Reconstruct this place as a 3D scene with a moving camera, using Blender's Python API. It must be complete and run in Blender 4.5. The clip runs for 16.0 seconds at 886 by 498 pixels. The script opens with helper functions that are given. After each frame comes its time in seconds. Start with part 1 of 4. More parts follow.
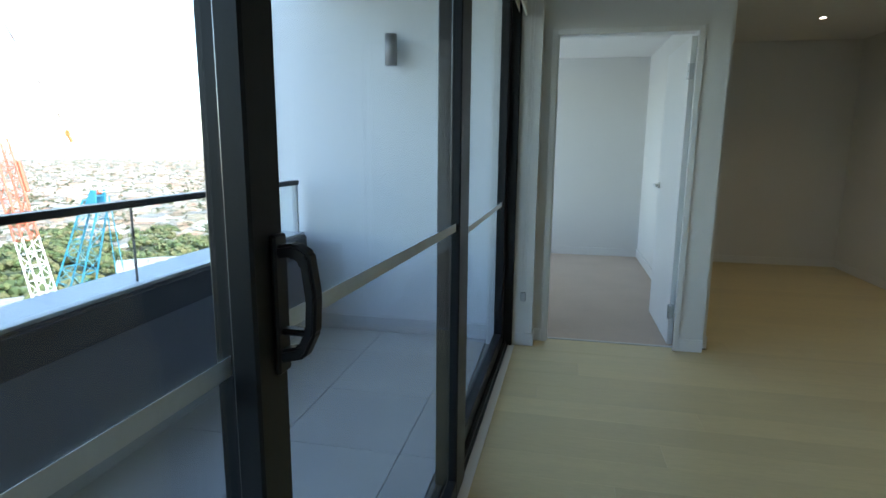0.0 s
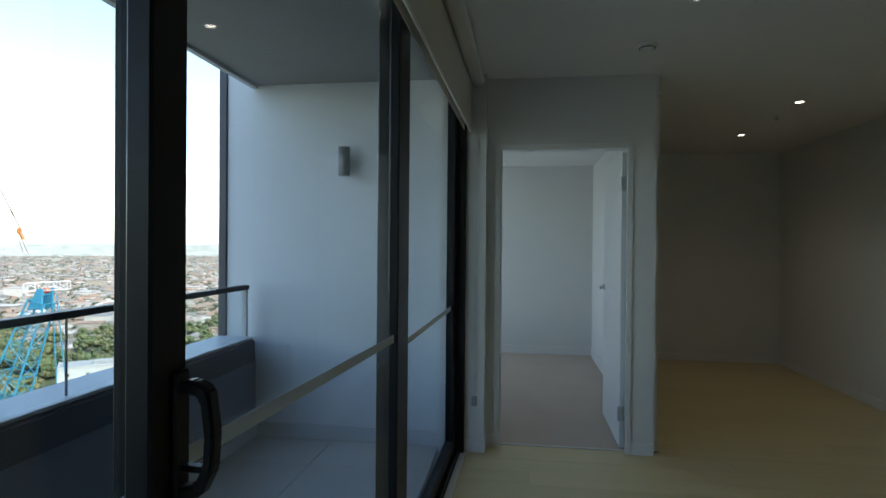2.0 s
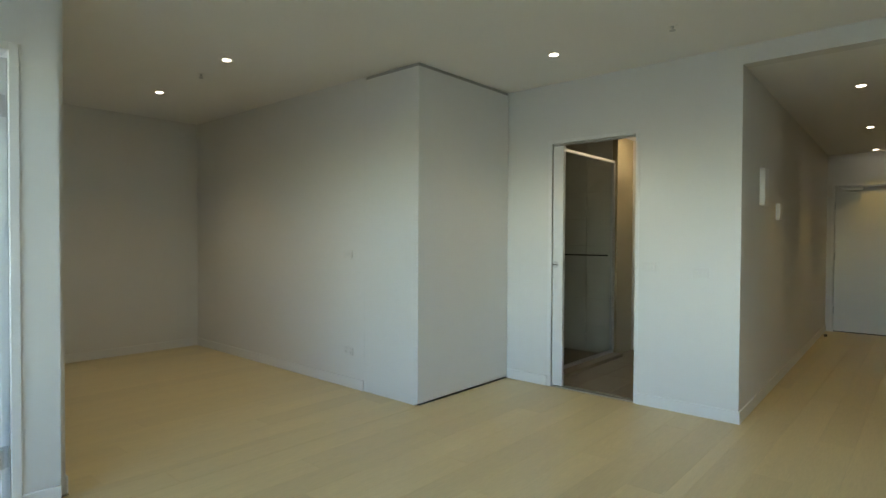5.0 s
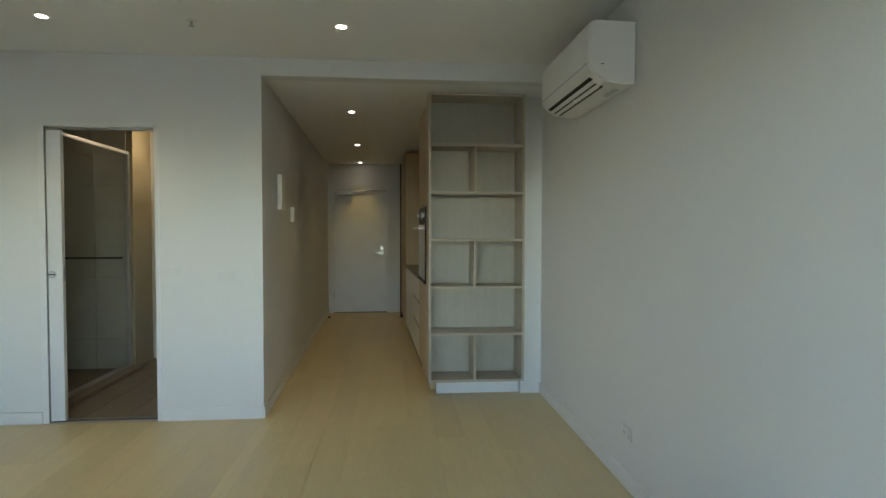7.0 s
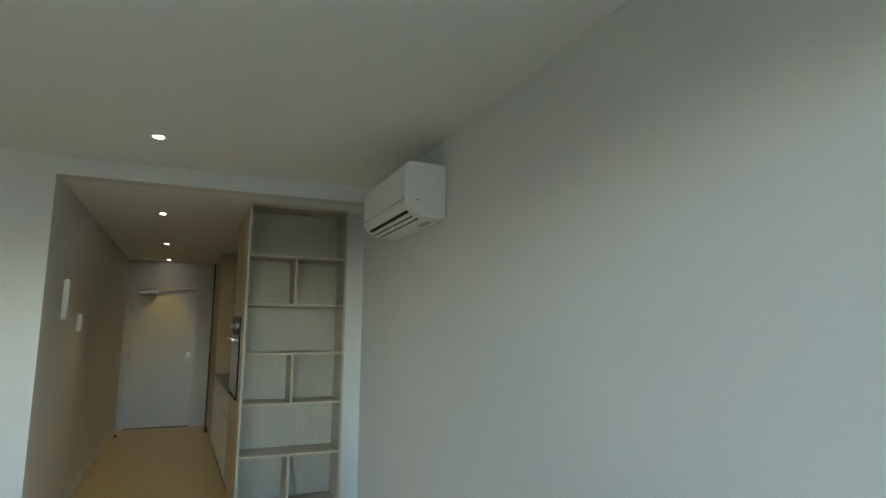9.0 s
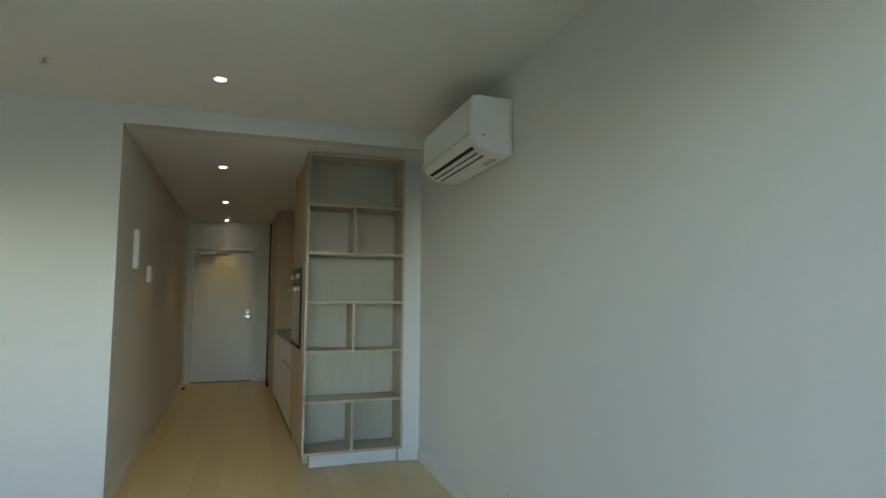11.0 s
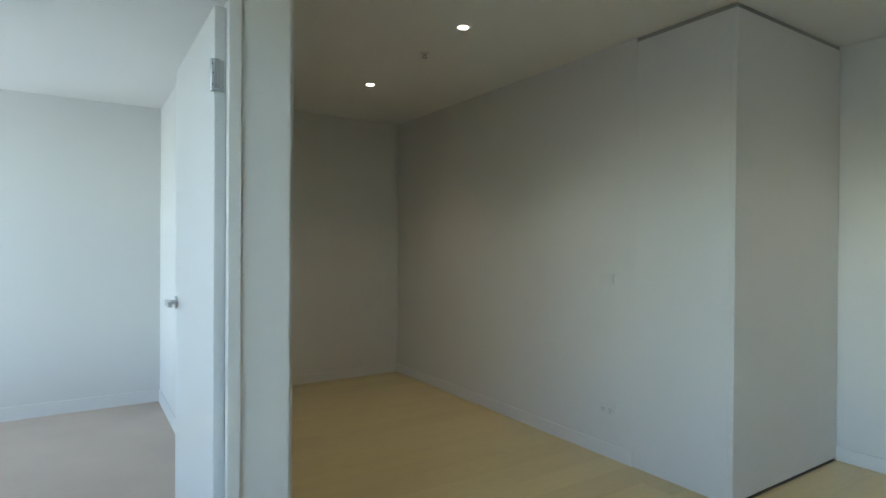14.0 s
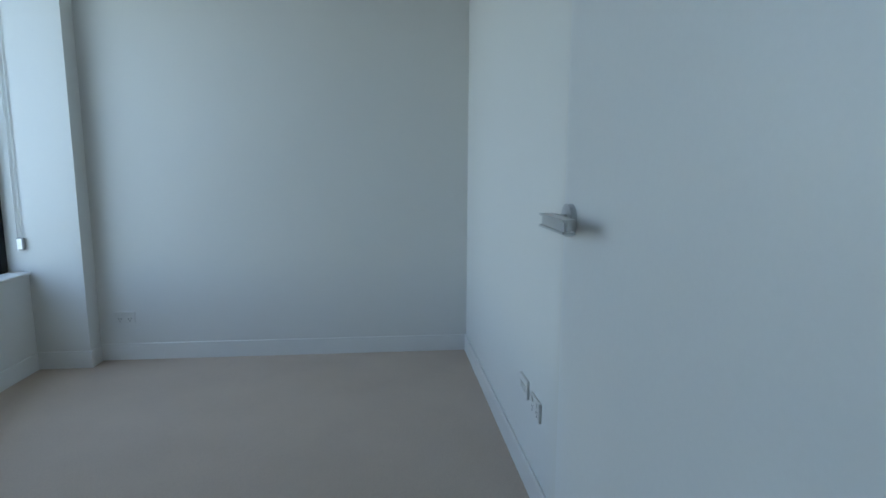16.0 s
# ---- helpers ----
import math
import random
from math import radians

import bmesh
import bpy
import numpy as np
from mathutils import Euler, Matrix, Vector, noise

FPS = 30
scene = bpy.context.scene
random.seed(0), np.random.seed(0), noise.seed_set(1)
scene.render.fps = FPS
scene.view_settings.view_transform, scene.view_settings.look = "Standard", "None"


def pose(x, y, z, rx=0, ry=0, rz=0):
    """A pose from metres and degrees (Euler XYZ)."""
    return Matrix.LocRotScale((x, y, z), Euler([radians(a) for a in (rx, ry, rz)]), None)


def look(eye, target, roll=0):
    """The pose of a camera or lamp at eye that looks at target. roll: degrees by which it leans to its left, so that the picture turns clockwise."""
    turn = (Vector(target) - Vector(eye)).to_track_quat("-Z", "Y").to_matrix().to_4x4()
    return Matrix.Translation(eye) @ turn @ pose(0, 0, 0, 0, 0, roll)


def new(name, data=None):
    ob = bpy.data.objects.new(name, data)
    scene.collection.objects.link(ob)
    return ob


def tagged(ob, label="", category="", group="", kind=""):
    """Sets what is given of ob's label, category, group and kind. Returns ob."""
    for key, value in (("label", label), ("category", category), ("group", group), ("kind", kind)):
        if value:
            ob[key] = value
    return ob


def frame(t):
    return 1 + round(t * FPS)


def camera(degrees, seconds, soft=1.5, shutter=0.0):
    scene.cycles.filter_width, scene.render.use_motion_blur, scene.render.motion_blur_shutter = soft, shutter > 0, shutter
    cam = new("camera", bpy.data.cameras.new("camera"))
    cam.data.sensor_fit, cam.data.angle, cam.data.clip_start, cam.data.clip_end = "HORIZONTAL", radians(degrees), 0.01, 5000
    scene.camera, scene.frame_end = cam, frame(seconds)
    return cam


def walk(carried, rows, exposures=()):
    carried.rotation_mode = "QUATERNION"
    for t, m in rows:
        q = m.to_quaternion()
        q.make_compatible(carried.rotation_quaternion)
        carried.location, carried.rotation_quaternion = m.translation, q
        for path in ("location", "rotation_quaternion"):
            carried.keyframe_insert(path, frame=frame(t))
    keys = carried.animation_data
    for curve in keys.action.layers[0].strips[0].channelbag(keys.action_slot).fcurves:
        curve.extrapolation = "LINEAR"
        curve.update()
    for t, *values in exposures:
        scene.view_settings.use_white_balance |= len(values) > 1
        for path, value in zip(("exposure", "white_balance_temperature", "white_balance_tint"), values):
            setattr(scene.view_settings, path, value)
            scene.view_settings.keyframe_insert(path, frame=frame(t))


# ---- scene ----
cam = camera(76.9, 16.0)
PATH = [
    (0, (-1.000, -3.908, 1.362), (-1.398, -1.981, 1.004), 0.5),
    (0.5, (-0.965, -3.965, 1.456), (-1.482, -2.037, 1.322), 0.3),
    (1, (-0.965, -3.948, 1.437), (-1.462, -2.011, 1.404), 0.4),
    (1.5, (-0.938, -3.942, 1.425), (-1.384, -1.992, 1.407), 0.4),
    (2, (-0.902, -3.945, 1.422), (-1.180, -1.964, 1.407), 0.5),
    (2.5, (-0.867, -3.967, 1.386), (-0.816, -1.967, 1.381), 0.4),
    (3, (-0.798, -3.923, 1.334), (-0.435, -1.956, 1.321), 0.4),
    (3.2, (-0.824, -3.899, 1.338), (-0.316, -1.964, 1.316), 0.5),
    (5.3, (-0.761, -3.058, 1.246), (0.859, -1.885, 1.193), 0.2),
    (5.5, (-0.712, -3.069, 1.239), (0.979, -2.004, 1.17), 0.2),
    (6, (-0.63, -3.09, 1.27), (1.236, -2.375, 1.191), 0.3),
    (6.5, (-0.647, -3.076, 1.287), (1.337, -2.834, 1.221), 0.1),
    (7, (-0.677, -3.049, 1.359), (1.314, -3.225, 1.295), 0.1),
    (7.5, (-0.69, -3.056, 1.482), (1.249, -3.548, 1.518), -0.1),
    (8, (-0.739, -3.078, 1.533), (1.137, -3.737, 1.751), 0.1),
    (8.2, (-0.775, -3.069, 1.553), (1.075, -3.782, 1.815), -0.0),
    (10.3, (-0.732, -2.989, 1.354), (1.078, -3.799, 1.614), 0.3),
    (10.5, (-0.711, -2.973, 1.345), (1.109, -3.77, 1.573), 0.2),
    (11, (-0.628, -2.965, 1.349), (1.262, -3.598, 1.513), 0.3),
    (11.5, (-0.618, -2.909, 1.339), (1.366, -3.135, 1.461), 0.2),
    (12, (-0.611, -2.855, 1.303), (1.363, -2.546, 1.406), 0.1),
    (12.5, (-0.67, -2.711, 1.287), (1.171, -1.932, 1.35), 0.2),
    (13, (-0.713, -2.418, 1.281), (0.956, -1.315, 1.316), 0.2),
    (13.5, (-0.651, -2.144, 1.305), (0.75, -0.717, 1.314), 0.4),
    (14, (-0.564, -1.763, 1.335), (0.529, -0.088, 1.32), 0.4),
    (14.5, (-0.56, -1.276, 1.336), (0.32, 0.52, 1.287), 0.3),
    (15, (-0.545, -0.821, 1.327), (0.229, 1.021, 1.252), 0.5),
    (15.5, (-0.525, -0.40, 1.22), (0.012, 1.52, 1.07), 0.4),
    (16, (-0.50, 0.03, 1.16), (-0.295, 1.998, 0.873), 0.2),
]
walk(cam, [(t, look(eye, target, roll)) for t, eye, target, roll in PATH],
     ((0.0, 2.96, 6700, 9), (0.5, 2.76, 6700, 9), (1.0, 2.56, 6650, 9), (1.5, 2.26, 6700, 9), (2.0, 2.04, 6700, 9), (2.5, 2.11, 6750, 10), (3.0, 2.62, 6800, 11), (5.5, 3.90, 7250, 9), (6.2, 3.90, 7200, 10), (7.0, 3.74, 7150, 12), (8.0, 3.72, 6950, 11),
      (11.0, 3.72, 6950, 10), (12.5, 3.95, 7050, 10), (13.5, 3.80, 6900, 10), (14.5, 3.34, 6650, 10), (15.0, 3.17, 6600, 10), (15.5, 2.82, 6400, 10), (16.0, 2.47, 6300, 10)))

# ---- world, sun, exposure ----
world = bpy.data.worlds.new("world")
scene.world = world
world.use_nodes = True
wn = world.node_tree.nodes
sky = wn.new("ShaderNodeTexSky")
sky.sky_type = "NISHITA"
sky.sun_disc = False
sky.sun_elevation = radians(48)
sky.sun_rotation = radians(120)
sky.altitude = 90
sky.air_density, sky.dust_density, sky.ozone_density = 1.0, 0.9, 1.0
wn["Background"].inputs["Strength"].default_value = 0.15
world.node_tree.links.new(sky.outputs["Color"], wn["Background"].inputs["Color"])

sun_data = bpy.data.lights.new("sun", "SUN")
sun_data.energy, sun_data.angle, sun_data.color = 2.0, radians(0.6), (1.0, 0.95, 0.87)
sun = new("sun", sun_data)
SUN_FROM = Vector((math.sin(radians(120)) * math.cos(radians(48)), math.cos(radians(120)) * math.cos(radians(48)), math.sin(radians(48))))
sun.matrix_world = look(SUN_FROM * 50, (0, 0, 0))


# area lamp added outside the bedroom window to boost its sky light
bed_fill = bpy.data.lights.new("bedroom_fill_light", "AREA")
bed_fill.shape, bed_fill.size, bed_fill.size_y = "RECTANGLE", 1.65, 1.7
bed_fill.energy, bed_fill.color = 2.45, (0.66, 0.83, 1.0)
new("bedroom_fill_light", bed_fill).matrix_world = look((-2.69, 2.47, 1.47), (0, 2.47, 1.47))

# lamp power in watts
LIVING_W, HALL_W, BED_W = 1.6, 1.05, 0.5


# ---- materials ----
def mat(name, color, rough=0.5, metal=0.0, vary=0.06, scale=3.0, bump=0.0, bump_scale=60.0, fine=0.03, coat=0.0, per_piece=0.0, stretch=(1, 1, 1)):
    """A paint, plastic, metal or wood with blotches, fine grain, bump and uneven gloss."""
    m = bpy.data.materials.new(name)
    m.use_nodes = True
    n, l = m.node_tree.nodes, m.node_tree.links
    b = n["Principled BSDF"]
    co = n.new("ShaderNodeTexCoord")
    mp = n.new("ShaderNodeMapping")
    mp.inputs["Scale"].default_value = stretch
    l.new(co.outputs["Object"], mp.inputs["Vector"])
    big = n.new("ShaderNodeTexNoise")
    big.inputs["Scale"].default_value, big.inputs["Detail"].default_value = scale, 5
    small = n.new("ShaderNodeTexNoise")
    small.inputs["Scale"].default_value, small.inputs["Detail"].default_value = bump_scale, 4
    l.new(mp.outputs["Vector"], big.inputs["Vector"])
    l.new(mp.outputs["Vector"], small.inputs["Vector"])
    ramp = n.new("ShaderNodeMapRange")
    ramp.inputs["From Min"].default_value, ramp.inputs["From Max"].default_value = 0.25, 0.75
    ramp.inputs["To Min"].default_value, ramp.inputs["To Max"].default_value = 1 - vary, 1 + vary
    l.new(big.outputs["Fac"], ramp.inputs["Value"])
    r2 = n.new("ShaderNodeMapRange")
    r2.inputs["From Min"].default_value, r2.inputs["From Max"].default_value = 0.25, 0.75
    r2.inputs["To Min"].default_value, r2.inputs["To Max"].default_value = 1 - fine, 1 + fine
    l.new(small.outputs["Fac"], r2.inputs["Value"])
    mul = n.new("ShaderNodeMath")
    mul.operation = "MULTIPLY"
    l.new(ramp.outputs["Result"], mul.inputs[0])
    l.new(r2.outputs["Result"], mul.inputs[1])
    value = mul.outputs[0]
    if per_piece:
        info = n.new("ShaderNodeObjectInfo")
        r3 = n.new("ShaderNodeMapRange")
        r3.inputs["To Min"].default_value, r3.inputs["To Max"].default_value = 1 - per_piece, 1 + per_piece
        l.new(info.outputs["Random"], r3.inputs["Value"])
        m2 = n.new("ShaderNodeMath")
        m2.operation = "MULTIPLY"
        l.new(value, m2.inputs[0])
        l.new(r3.outputs["Result"], m2.inputs[1])
        value = m2.outputs[0]
        off = n.new("ShaderNodeVectorMath")
        off.operation = "SCALE"
        off.inputs[0].default_value = (7.3, 3.1, 5.7)
        l.new(info.outputs["Random"], off.inputs["Scale"])
        l.new(off.outputs["Vector"], mp.inputs["Location"])
    sc = n.new("ShaderNodeVectorMath")
    sc.operation = "SCALE"
    sc.inputs[0].default_value = color
    l.new(value, sc.inputs["Scale"])
    l.new(sc.outputs["Vector"], b.inputs["Base Color"])
    rr = n.new("ShaderNodeMapRange")
    rr.inputs["To Min"].default_value, rr.inputs["To Max"].default_value = max(0.02, rough - 0.08), min(1, rough + 0.08)
    l.new(big.outputs["Fac"], rr.inputs["Value"])
    l.new(rr.outputs["Result"], b.inputs["Roughness"])
    b.inputs["Metallic"].default_value = metal
    b.inputs["Coat Weight"].default_value = coat
    if bump:
        bp = n.new("ShaderNodeBump")
        bp.inputs["Strength"].default_value, bp.inputs["Distance"].default_value = bump, 0.004
        l.new(small.outputs["Fac"], bp.inputs["Height"])
        l.new(bp.outputs["Normal"], b.inputs["Normal"])
    return m


def pane_mat(name, tint, gloss=0.035, rough=0.0, haze=0.0, slope=0.4):
    """Clear sheet glass: see-through with a mirror gloss by Fresnel, and a little dust."""
    m = bpy.data.materials.new(name)
    m.use_nodes = True
    n, l = m.node_tree.nodes, m.node_tree.links
    n.remove(n["Principled BSDF"])
    tr = n.new("ShaderNodeBsdfTransparent")
    tr.inputs["Color"].default_value = (*tint, 1)
    gl = n.new("ShaderNodeBsdfGlossy")
    gl.inputs["Roughness"].default_value = rough
    lw = n.new("ShaderNodeLayerWeight")
    lw.inputs["Blend"].default_value = 0.5
    pw = n.new("ShaderNodeMath")
    pw.operation = "POWER"
    pw.inputs[1].default_value = 4.2
    ma = n.new("ShaderNodeMath")
    ma.operation = "MULTIPLY_ADD"
    ma.inputs[1].default_value, ma.inputs[2].default_value = slope, gloss
    mix = n.new("ShaderNodeMixShader")
    l.new(lw.outputs["Facing"], pw.inputs[0])
    l.new(pw.outputs[0], ma.inputs[0])
    l.new(ma.outputs[0], mix.inputs["Fac"])
    l.new(tr.outputs["BSDF"], mix.inputs[1])
    l.new(gl.outputs["BSDF"], mix.inputs[2])
    last = mix
    if haze:
        df = n.new("ShaderNodeBsdfDiffuse")
        df.inputs["Color"].default_value = (0.8, 0.82, 0.85, 1)
        last = n.new("ShaderNodeMixShader")
        last.inputs["Fac"].default_value = haze
        l.new(mix.outputs["Shader"], last.inputs[1])
        l.new(df.outputs["BSDF"], last.inputs[2])
    l.new(last.outputs["Shader"], n["Material Output"].inputs["Surface"])
    return m


def glow_mat(name, color, strength):
    m = bpy.data.materials.new(name)
    m.use_nodes = True
    b = m.node_tree.nodes["Principled BSDF"]
    b.inputs["Base Color"].default_value = (*color, 1)
    b.inputs["Emission Color"].default_value = (*color, 1)
    b.inputs["Emission Strength"].default_value = strength
    return m


WALL = mat("wall_paint", (0.70, 0.698, 0.675), 0.6, vary=0.012, scale=1.3, bump=0.05, bump_scale=240, fine=0.008)
CEILING = mat("ceiling_paint", (0.81, 0.805, 0.785), 0.85, vary=0.01, scale=1.0, bump=0.03, bump_scale=300, fine=0.006)
TRIM = mat("white_enamel", (0.725, 0.725, 0.71), 0.32, vary=0.015, scale=4, bump=0.02, bump_scale=90, fine=0.01)
DOORPAINT = mat("door_paint", (0.70, 0.708, 0.705), 0.38, vary=0.015, scale=2.5, bump=0.03, bump_scale=150, fine=0.01)
OAK = mat("pale_oak_floor", (0.61, 0.505, 0.275), 0.36, vary=0.05, scale=2.2, bump=0.05, bump_scale=24, fine=0.05, per_piece=0.05, stretch=(0.55, 5, 5))
LAMINATE = mat("pale_wood_laminate", (0.45, 0.395, 0.30), 0.45, vary=0.05, scale=3, bump=0.05, bump_scale=30, fine=0.07, stretch=(6, 6, 0.5))
KWOOD = mat("warm_wood_laminate", (0.46, 0.345, 0.20), 0.45, vary=0.05, scale=3, bump=0.05, bump_scale=30, fine=0.07, stretch=(6, 6, 0.5))
CARCASS = mat("pale_carcass_board", (0.40, 0.37, 0.295), 0.5, vary=0.05, scale=3, bump=0.04, bump_scale=30, fine=0.06, stretch=(6, 6, 0.5))
SPLASH = mat("tan_splashback", (0.45, 0.25, 0.11), 0.3, vary=0.05, scale=3, fine=0.05)
CARPET = mat("beige_carpet", (0.52, 0.425, 0.35), 0.97, vary=0.06, scale=2.5, bump=0.9, bump_scale=420, fine=0.16)
BLACK = mat("black_powdercoat", (0.011, 0.012, 0.013), 0.42, vary=0.1, scale=5, bump=0.04, bump_scale=300, fine=0.06)
BLACK.node_tree.nodes["Principled BSDF"].inputs["Specular IOR Level"].default_value = 0.25
CHARCOAL = mat("charcoal_cladding", (0.05, 0.05, 0.06), 0.45, vary=0.08, scale=4, bump=0.03, bump_scale=120)
GREYPANEL = mat("grey_panel", (0.17, 0.18, 0.215), 0.5, vary=0.06, scale=2, bump=0.03, bump_scale=90)
LEDGE = mat("pale_ledge", (0.5, 0.51, 0.53), 0.5, vary=0.06, scale=4, bump=0.05, bump_scale=80)
RENDERED = mat("pale_grey_render", (0.62, 0.65, 0.67), 0.8, vary=0.04, scale=1.6, bump=0.12, bump_scale=180, fine=0.03)
SOFFIT = mat("balcony_soffit", (0.25, 0.25, 0.25), 0.8, vary=0.05, scale=2, bump=0.05, bump_scale=120)
PAVER = mat("balcony_tile", (0.40, 0.41, 0.41), 0.55, vary=0.06, scale=4, bump=0.08, bump_scale=140, per_piece=0.05, fine=0.05)
GROUT = mat("grey_grout", (0.22, 0.22, 0.21), 0.9, vary=0.08, scale=10)
BATHTILE = mat("taupe_tile", (0.20, 0.172, 0.125), 0.4, vary=0.06, scale=4, per_piece=0.06, fine=0.04)
BATHWALL = mat("cream_wall_tile", (0.62, 0.58, 0.5), 0.3, vary=0.03, scale=2, fine=0.02, per_piece=0.03)
DARKTILE = mat("dark_shower_tile", (0.115, 0.095, 0.07), 0.35, vary=0.08, scale=3, per_piece=0.08, fine=0.05)
CHROME = mat("brushed_chrome", (0.52, 0.53, 0.54), 0.32, metal=1.0, vary=0.05, scale=8, fine=0.04, bump_scale=200)
ALUM = mat("satin_aluminium", (0.6, 0.6, 0.6), 0.35, metal=1.0, vary=0.05, scale=8, fine=0.04, bump_scale=150)
PLASTIC = mat("white_plastic", (0.78, 0.78, 0.76), 0.35, vary=0.012, scale=5, fine=0.01)
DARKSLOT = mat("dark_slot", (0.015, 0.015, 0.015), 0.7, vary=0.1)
OVENGLASS = mat("black_oven_glass", (0.012, 0.012, 0.013), 0.08, vary=0.05, coat=0.5)
STONE = mat("dark_benchtop", (0.06, 0.055, 0.05), 0.25, vary=0.1, scale=30, fine=0.2)
FABRIC = mat("cream_blind_fabric", (0.66, 0.62, 0.54), 0.9, vary=0.03, scale=4, bump=0.15, bump_scale=500, fine=0.04)
GLASS = pane_mat("window_glass", (0.885, 0.922, 0.925), gloss=0.04, slope=0.16)
RAILGLASS = pane_mat("balustrade_glass", (0.95, 0.975, 0.97))
SHOWERGLASS = pane_mat("shower_glass", (0.9, 0.92, 0.91), gloss=0.02, slope=0.12)
FROST = mat("frosted_film", (0.62, 0.66, 0.68), 0.7, vary=0.03)
SHADOWGAP = mat("grey_shadow_gap", (0.32, 0.32, 0.30), 0.7, vary=0.05)
LED = glow_mat("led_diffuser", (1.0, 0.93, 0.8), 2.5)
OYSTER = glow_mat("oyster_diffuser", (1.0, 0.86, 0.62), 1.1)
BEZEL = mat("white_bezel", (0.75, 0.75, 0.73), 0.4, vary=0.02)
DARKBRONZE = mat("dark_bronze_edge", (0.05, 0.038, 0.03), 0.4, vary=0.08)


# ---- mesh helpers ----
def bm_box(bm, x0, y0, z0, x1, y1, z1, bevel=0.0, seg=1):
    r = bmesh.ops.create_cube(bm, size=1.0)
    v = r["verts"]
    for p in v:
        p.co = Vector((x0 if p.co.x < 0 else x1, y0 if p.co.y < 0 else y1, z0 if p.co.z < 0 else z1))
    if bevel:
        e = {q for p in v for q in p.link_edges}
        bmesh.ops.bevel(bm, geom=list(e), offset=bevel, segments=seg, affect="EDGES", clamp_overlap=True)
    return bm


def bm_cyl(bm, a, b, r, seg=16, r2=None, caps=True):
    a, b = Vector(a), Vector(b)
    d = b - a
    m = Matrix.Translation((a + b) / 2) @ d.to_track_quat("Z", "Y").to_matrix().to_4x4()
    bmesh.ops.create_cone(bm, cap_ends=caps, segments=seg, radius1=r, radius2=r if r2 is None else r2, depth=d.length, matrix=m)
    return bm


def finish(bm, name, material, smooth=False):
    bmesh.ops.recalc_face_normals(bm, faces=bm.faces)
    me = bpy.data.meshes.new(name)
    bm.to_mesh(me)
    bm.free()
    for m in (material if isinstance(material, (list, tuple)) else [material]):
        me.materials.append(m)
    if smooth:
        for f in me.polygons:
            f.use_smooth = len(f.vertices) <= 4
    return me


def part(name, bm, material, parent, label="", smooth=False):
    ob = new(name, finish(bm, name, material, smooth))
    ob.parent = parent
    if label:
        ob["label"] = label
    return ob


def thing(name, x, y, z, label, category, group="", kind="", rz=0):
    e = new(name)
    e.matrix_world = pose(x, y, z, 0, 0, rz)
    return tagged(e, label, category, group, kind)


def box(*a, bevel=0.0, seg=1):
    return bm_box(bmesh.new(), *a, bevel=bevel, seg=seg)


def structure(name, bm, material, label, category):
    return tagged(new(name, finish(bm, name, material)), label, category, kind="structure")


def boxes(*lists, bevel=0.0):
    bm = bmesh.new()
    for a in lists:
        bm_box(bm, *a, bevel=bevel)
    return bm


# ---- plan ----
CEIL, HALL, BED = 2.59, 2.465, 2.46
WX = -1.36            # inner face of the glazed wall
SOUTH = -4.28         # wall with the air conditioner
BATHX, HALLY = 3.43, -2.11
BOXX, BOXY = 2.245, -0.19
NOOKY = 3.41
END = 8.67
KY = -3.335           # kitchen fronts
BRX, BRY = 0.01, 3.47  # bedroom wall faces
BWX = -2.50           # bedroom window wall

NOOKX = 0.04          # study nook side of the partition
KITCHEN = Matrix.Translation((4.08, KY, 0)) @ pose(0, 0, 0, 0, 0, 2.4) @ Matrix.Translation((-4.08, -KY, 0))  # the kitchen run stands askew
HALL_TURN = 1.5       # the hallway wall too, in degrees
HALLWALL = Matrix.Translation((BATHX, HALLY, 0)) @ pose(0, 0, 0, 0, 0, HALL_TURN) @ Matrix.Translation((-BATHX, -HALLY, 0))


def hall_y(x):
    return HALLY + (x - BATHX) * math.tan(radians(HALL_TURN))


# floors: subfloor under the boards, carpet, bathroom
structure("floor", boxes((WX - 0.1, SOUTH - 0.2, -0.25, 3.5, 0.06, -0.016), (0.01, 0.06, -0.25, 3.43, NOOKY, -0.016), (3.5, SOUTH - 0.2, -0.25, END + 0.2, HALLY, -0.016)), GROUT,
          "subfloor under pale oak boards in living room", "floor")
structure("carpet", boxes((-2.6, 0.065, -0.2, BRX, BRY + 0.02, 0.004)), CARPET, "beige cut-pile carpet across the bedroom", "carpet")
structure("floor_bathroom", boxes((3.5, HALLY + 0.02, -0.25, 5.6, 0.6, -0.012)), GROUT, "grey grout bed under bathroom tiles", "floor")

structure("ceiling", boxes((WX - 0.1, SOUTH - 0.1, CEIL, 3.48, 0.04, 2.88), (0.03, 0.04, CEIL, 3.48, NOOKY + 0.1, 2.88)), CEILING, "flat white painted plasterboard ceiling", "ceiling")
structure("ceiling_hall", boxes((BATHX + 0.12, SOUTH - 0.1, HALL, END + 0.1, HALLY + 0.28, 2.7)), CEILING, "lowered white plasterboard hallway ceiling", "ceiling")
structure("ceiling_bedroom", boxes((-2.7, 0.04, BED, 0.03, BRY + 0.1, 2.86)), CEILING, "flat white bedroom ceiling", "ceiling")
structure("ceiling_bathroom", boxes((BATHX + 0.12, HALLY + 0.12, 2.4, 5.6, 0.6, 2.7)), CEILING, "white bathroom ceiling", "ceiling")
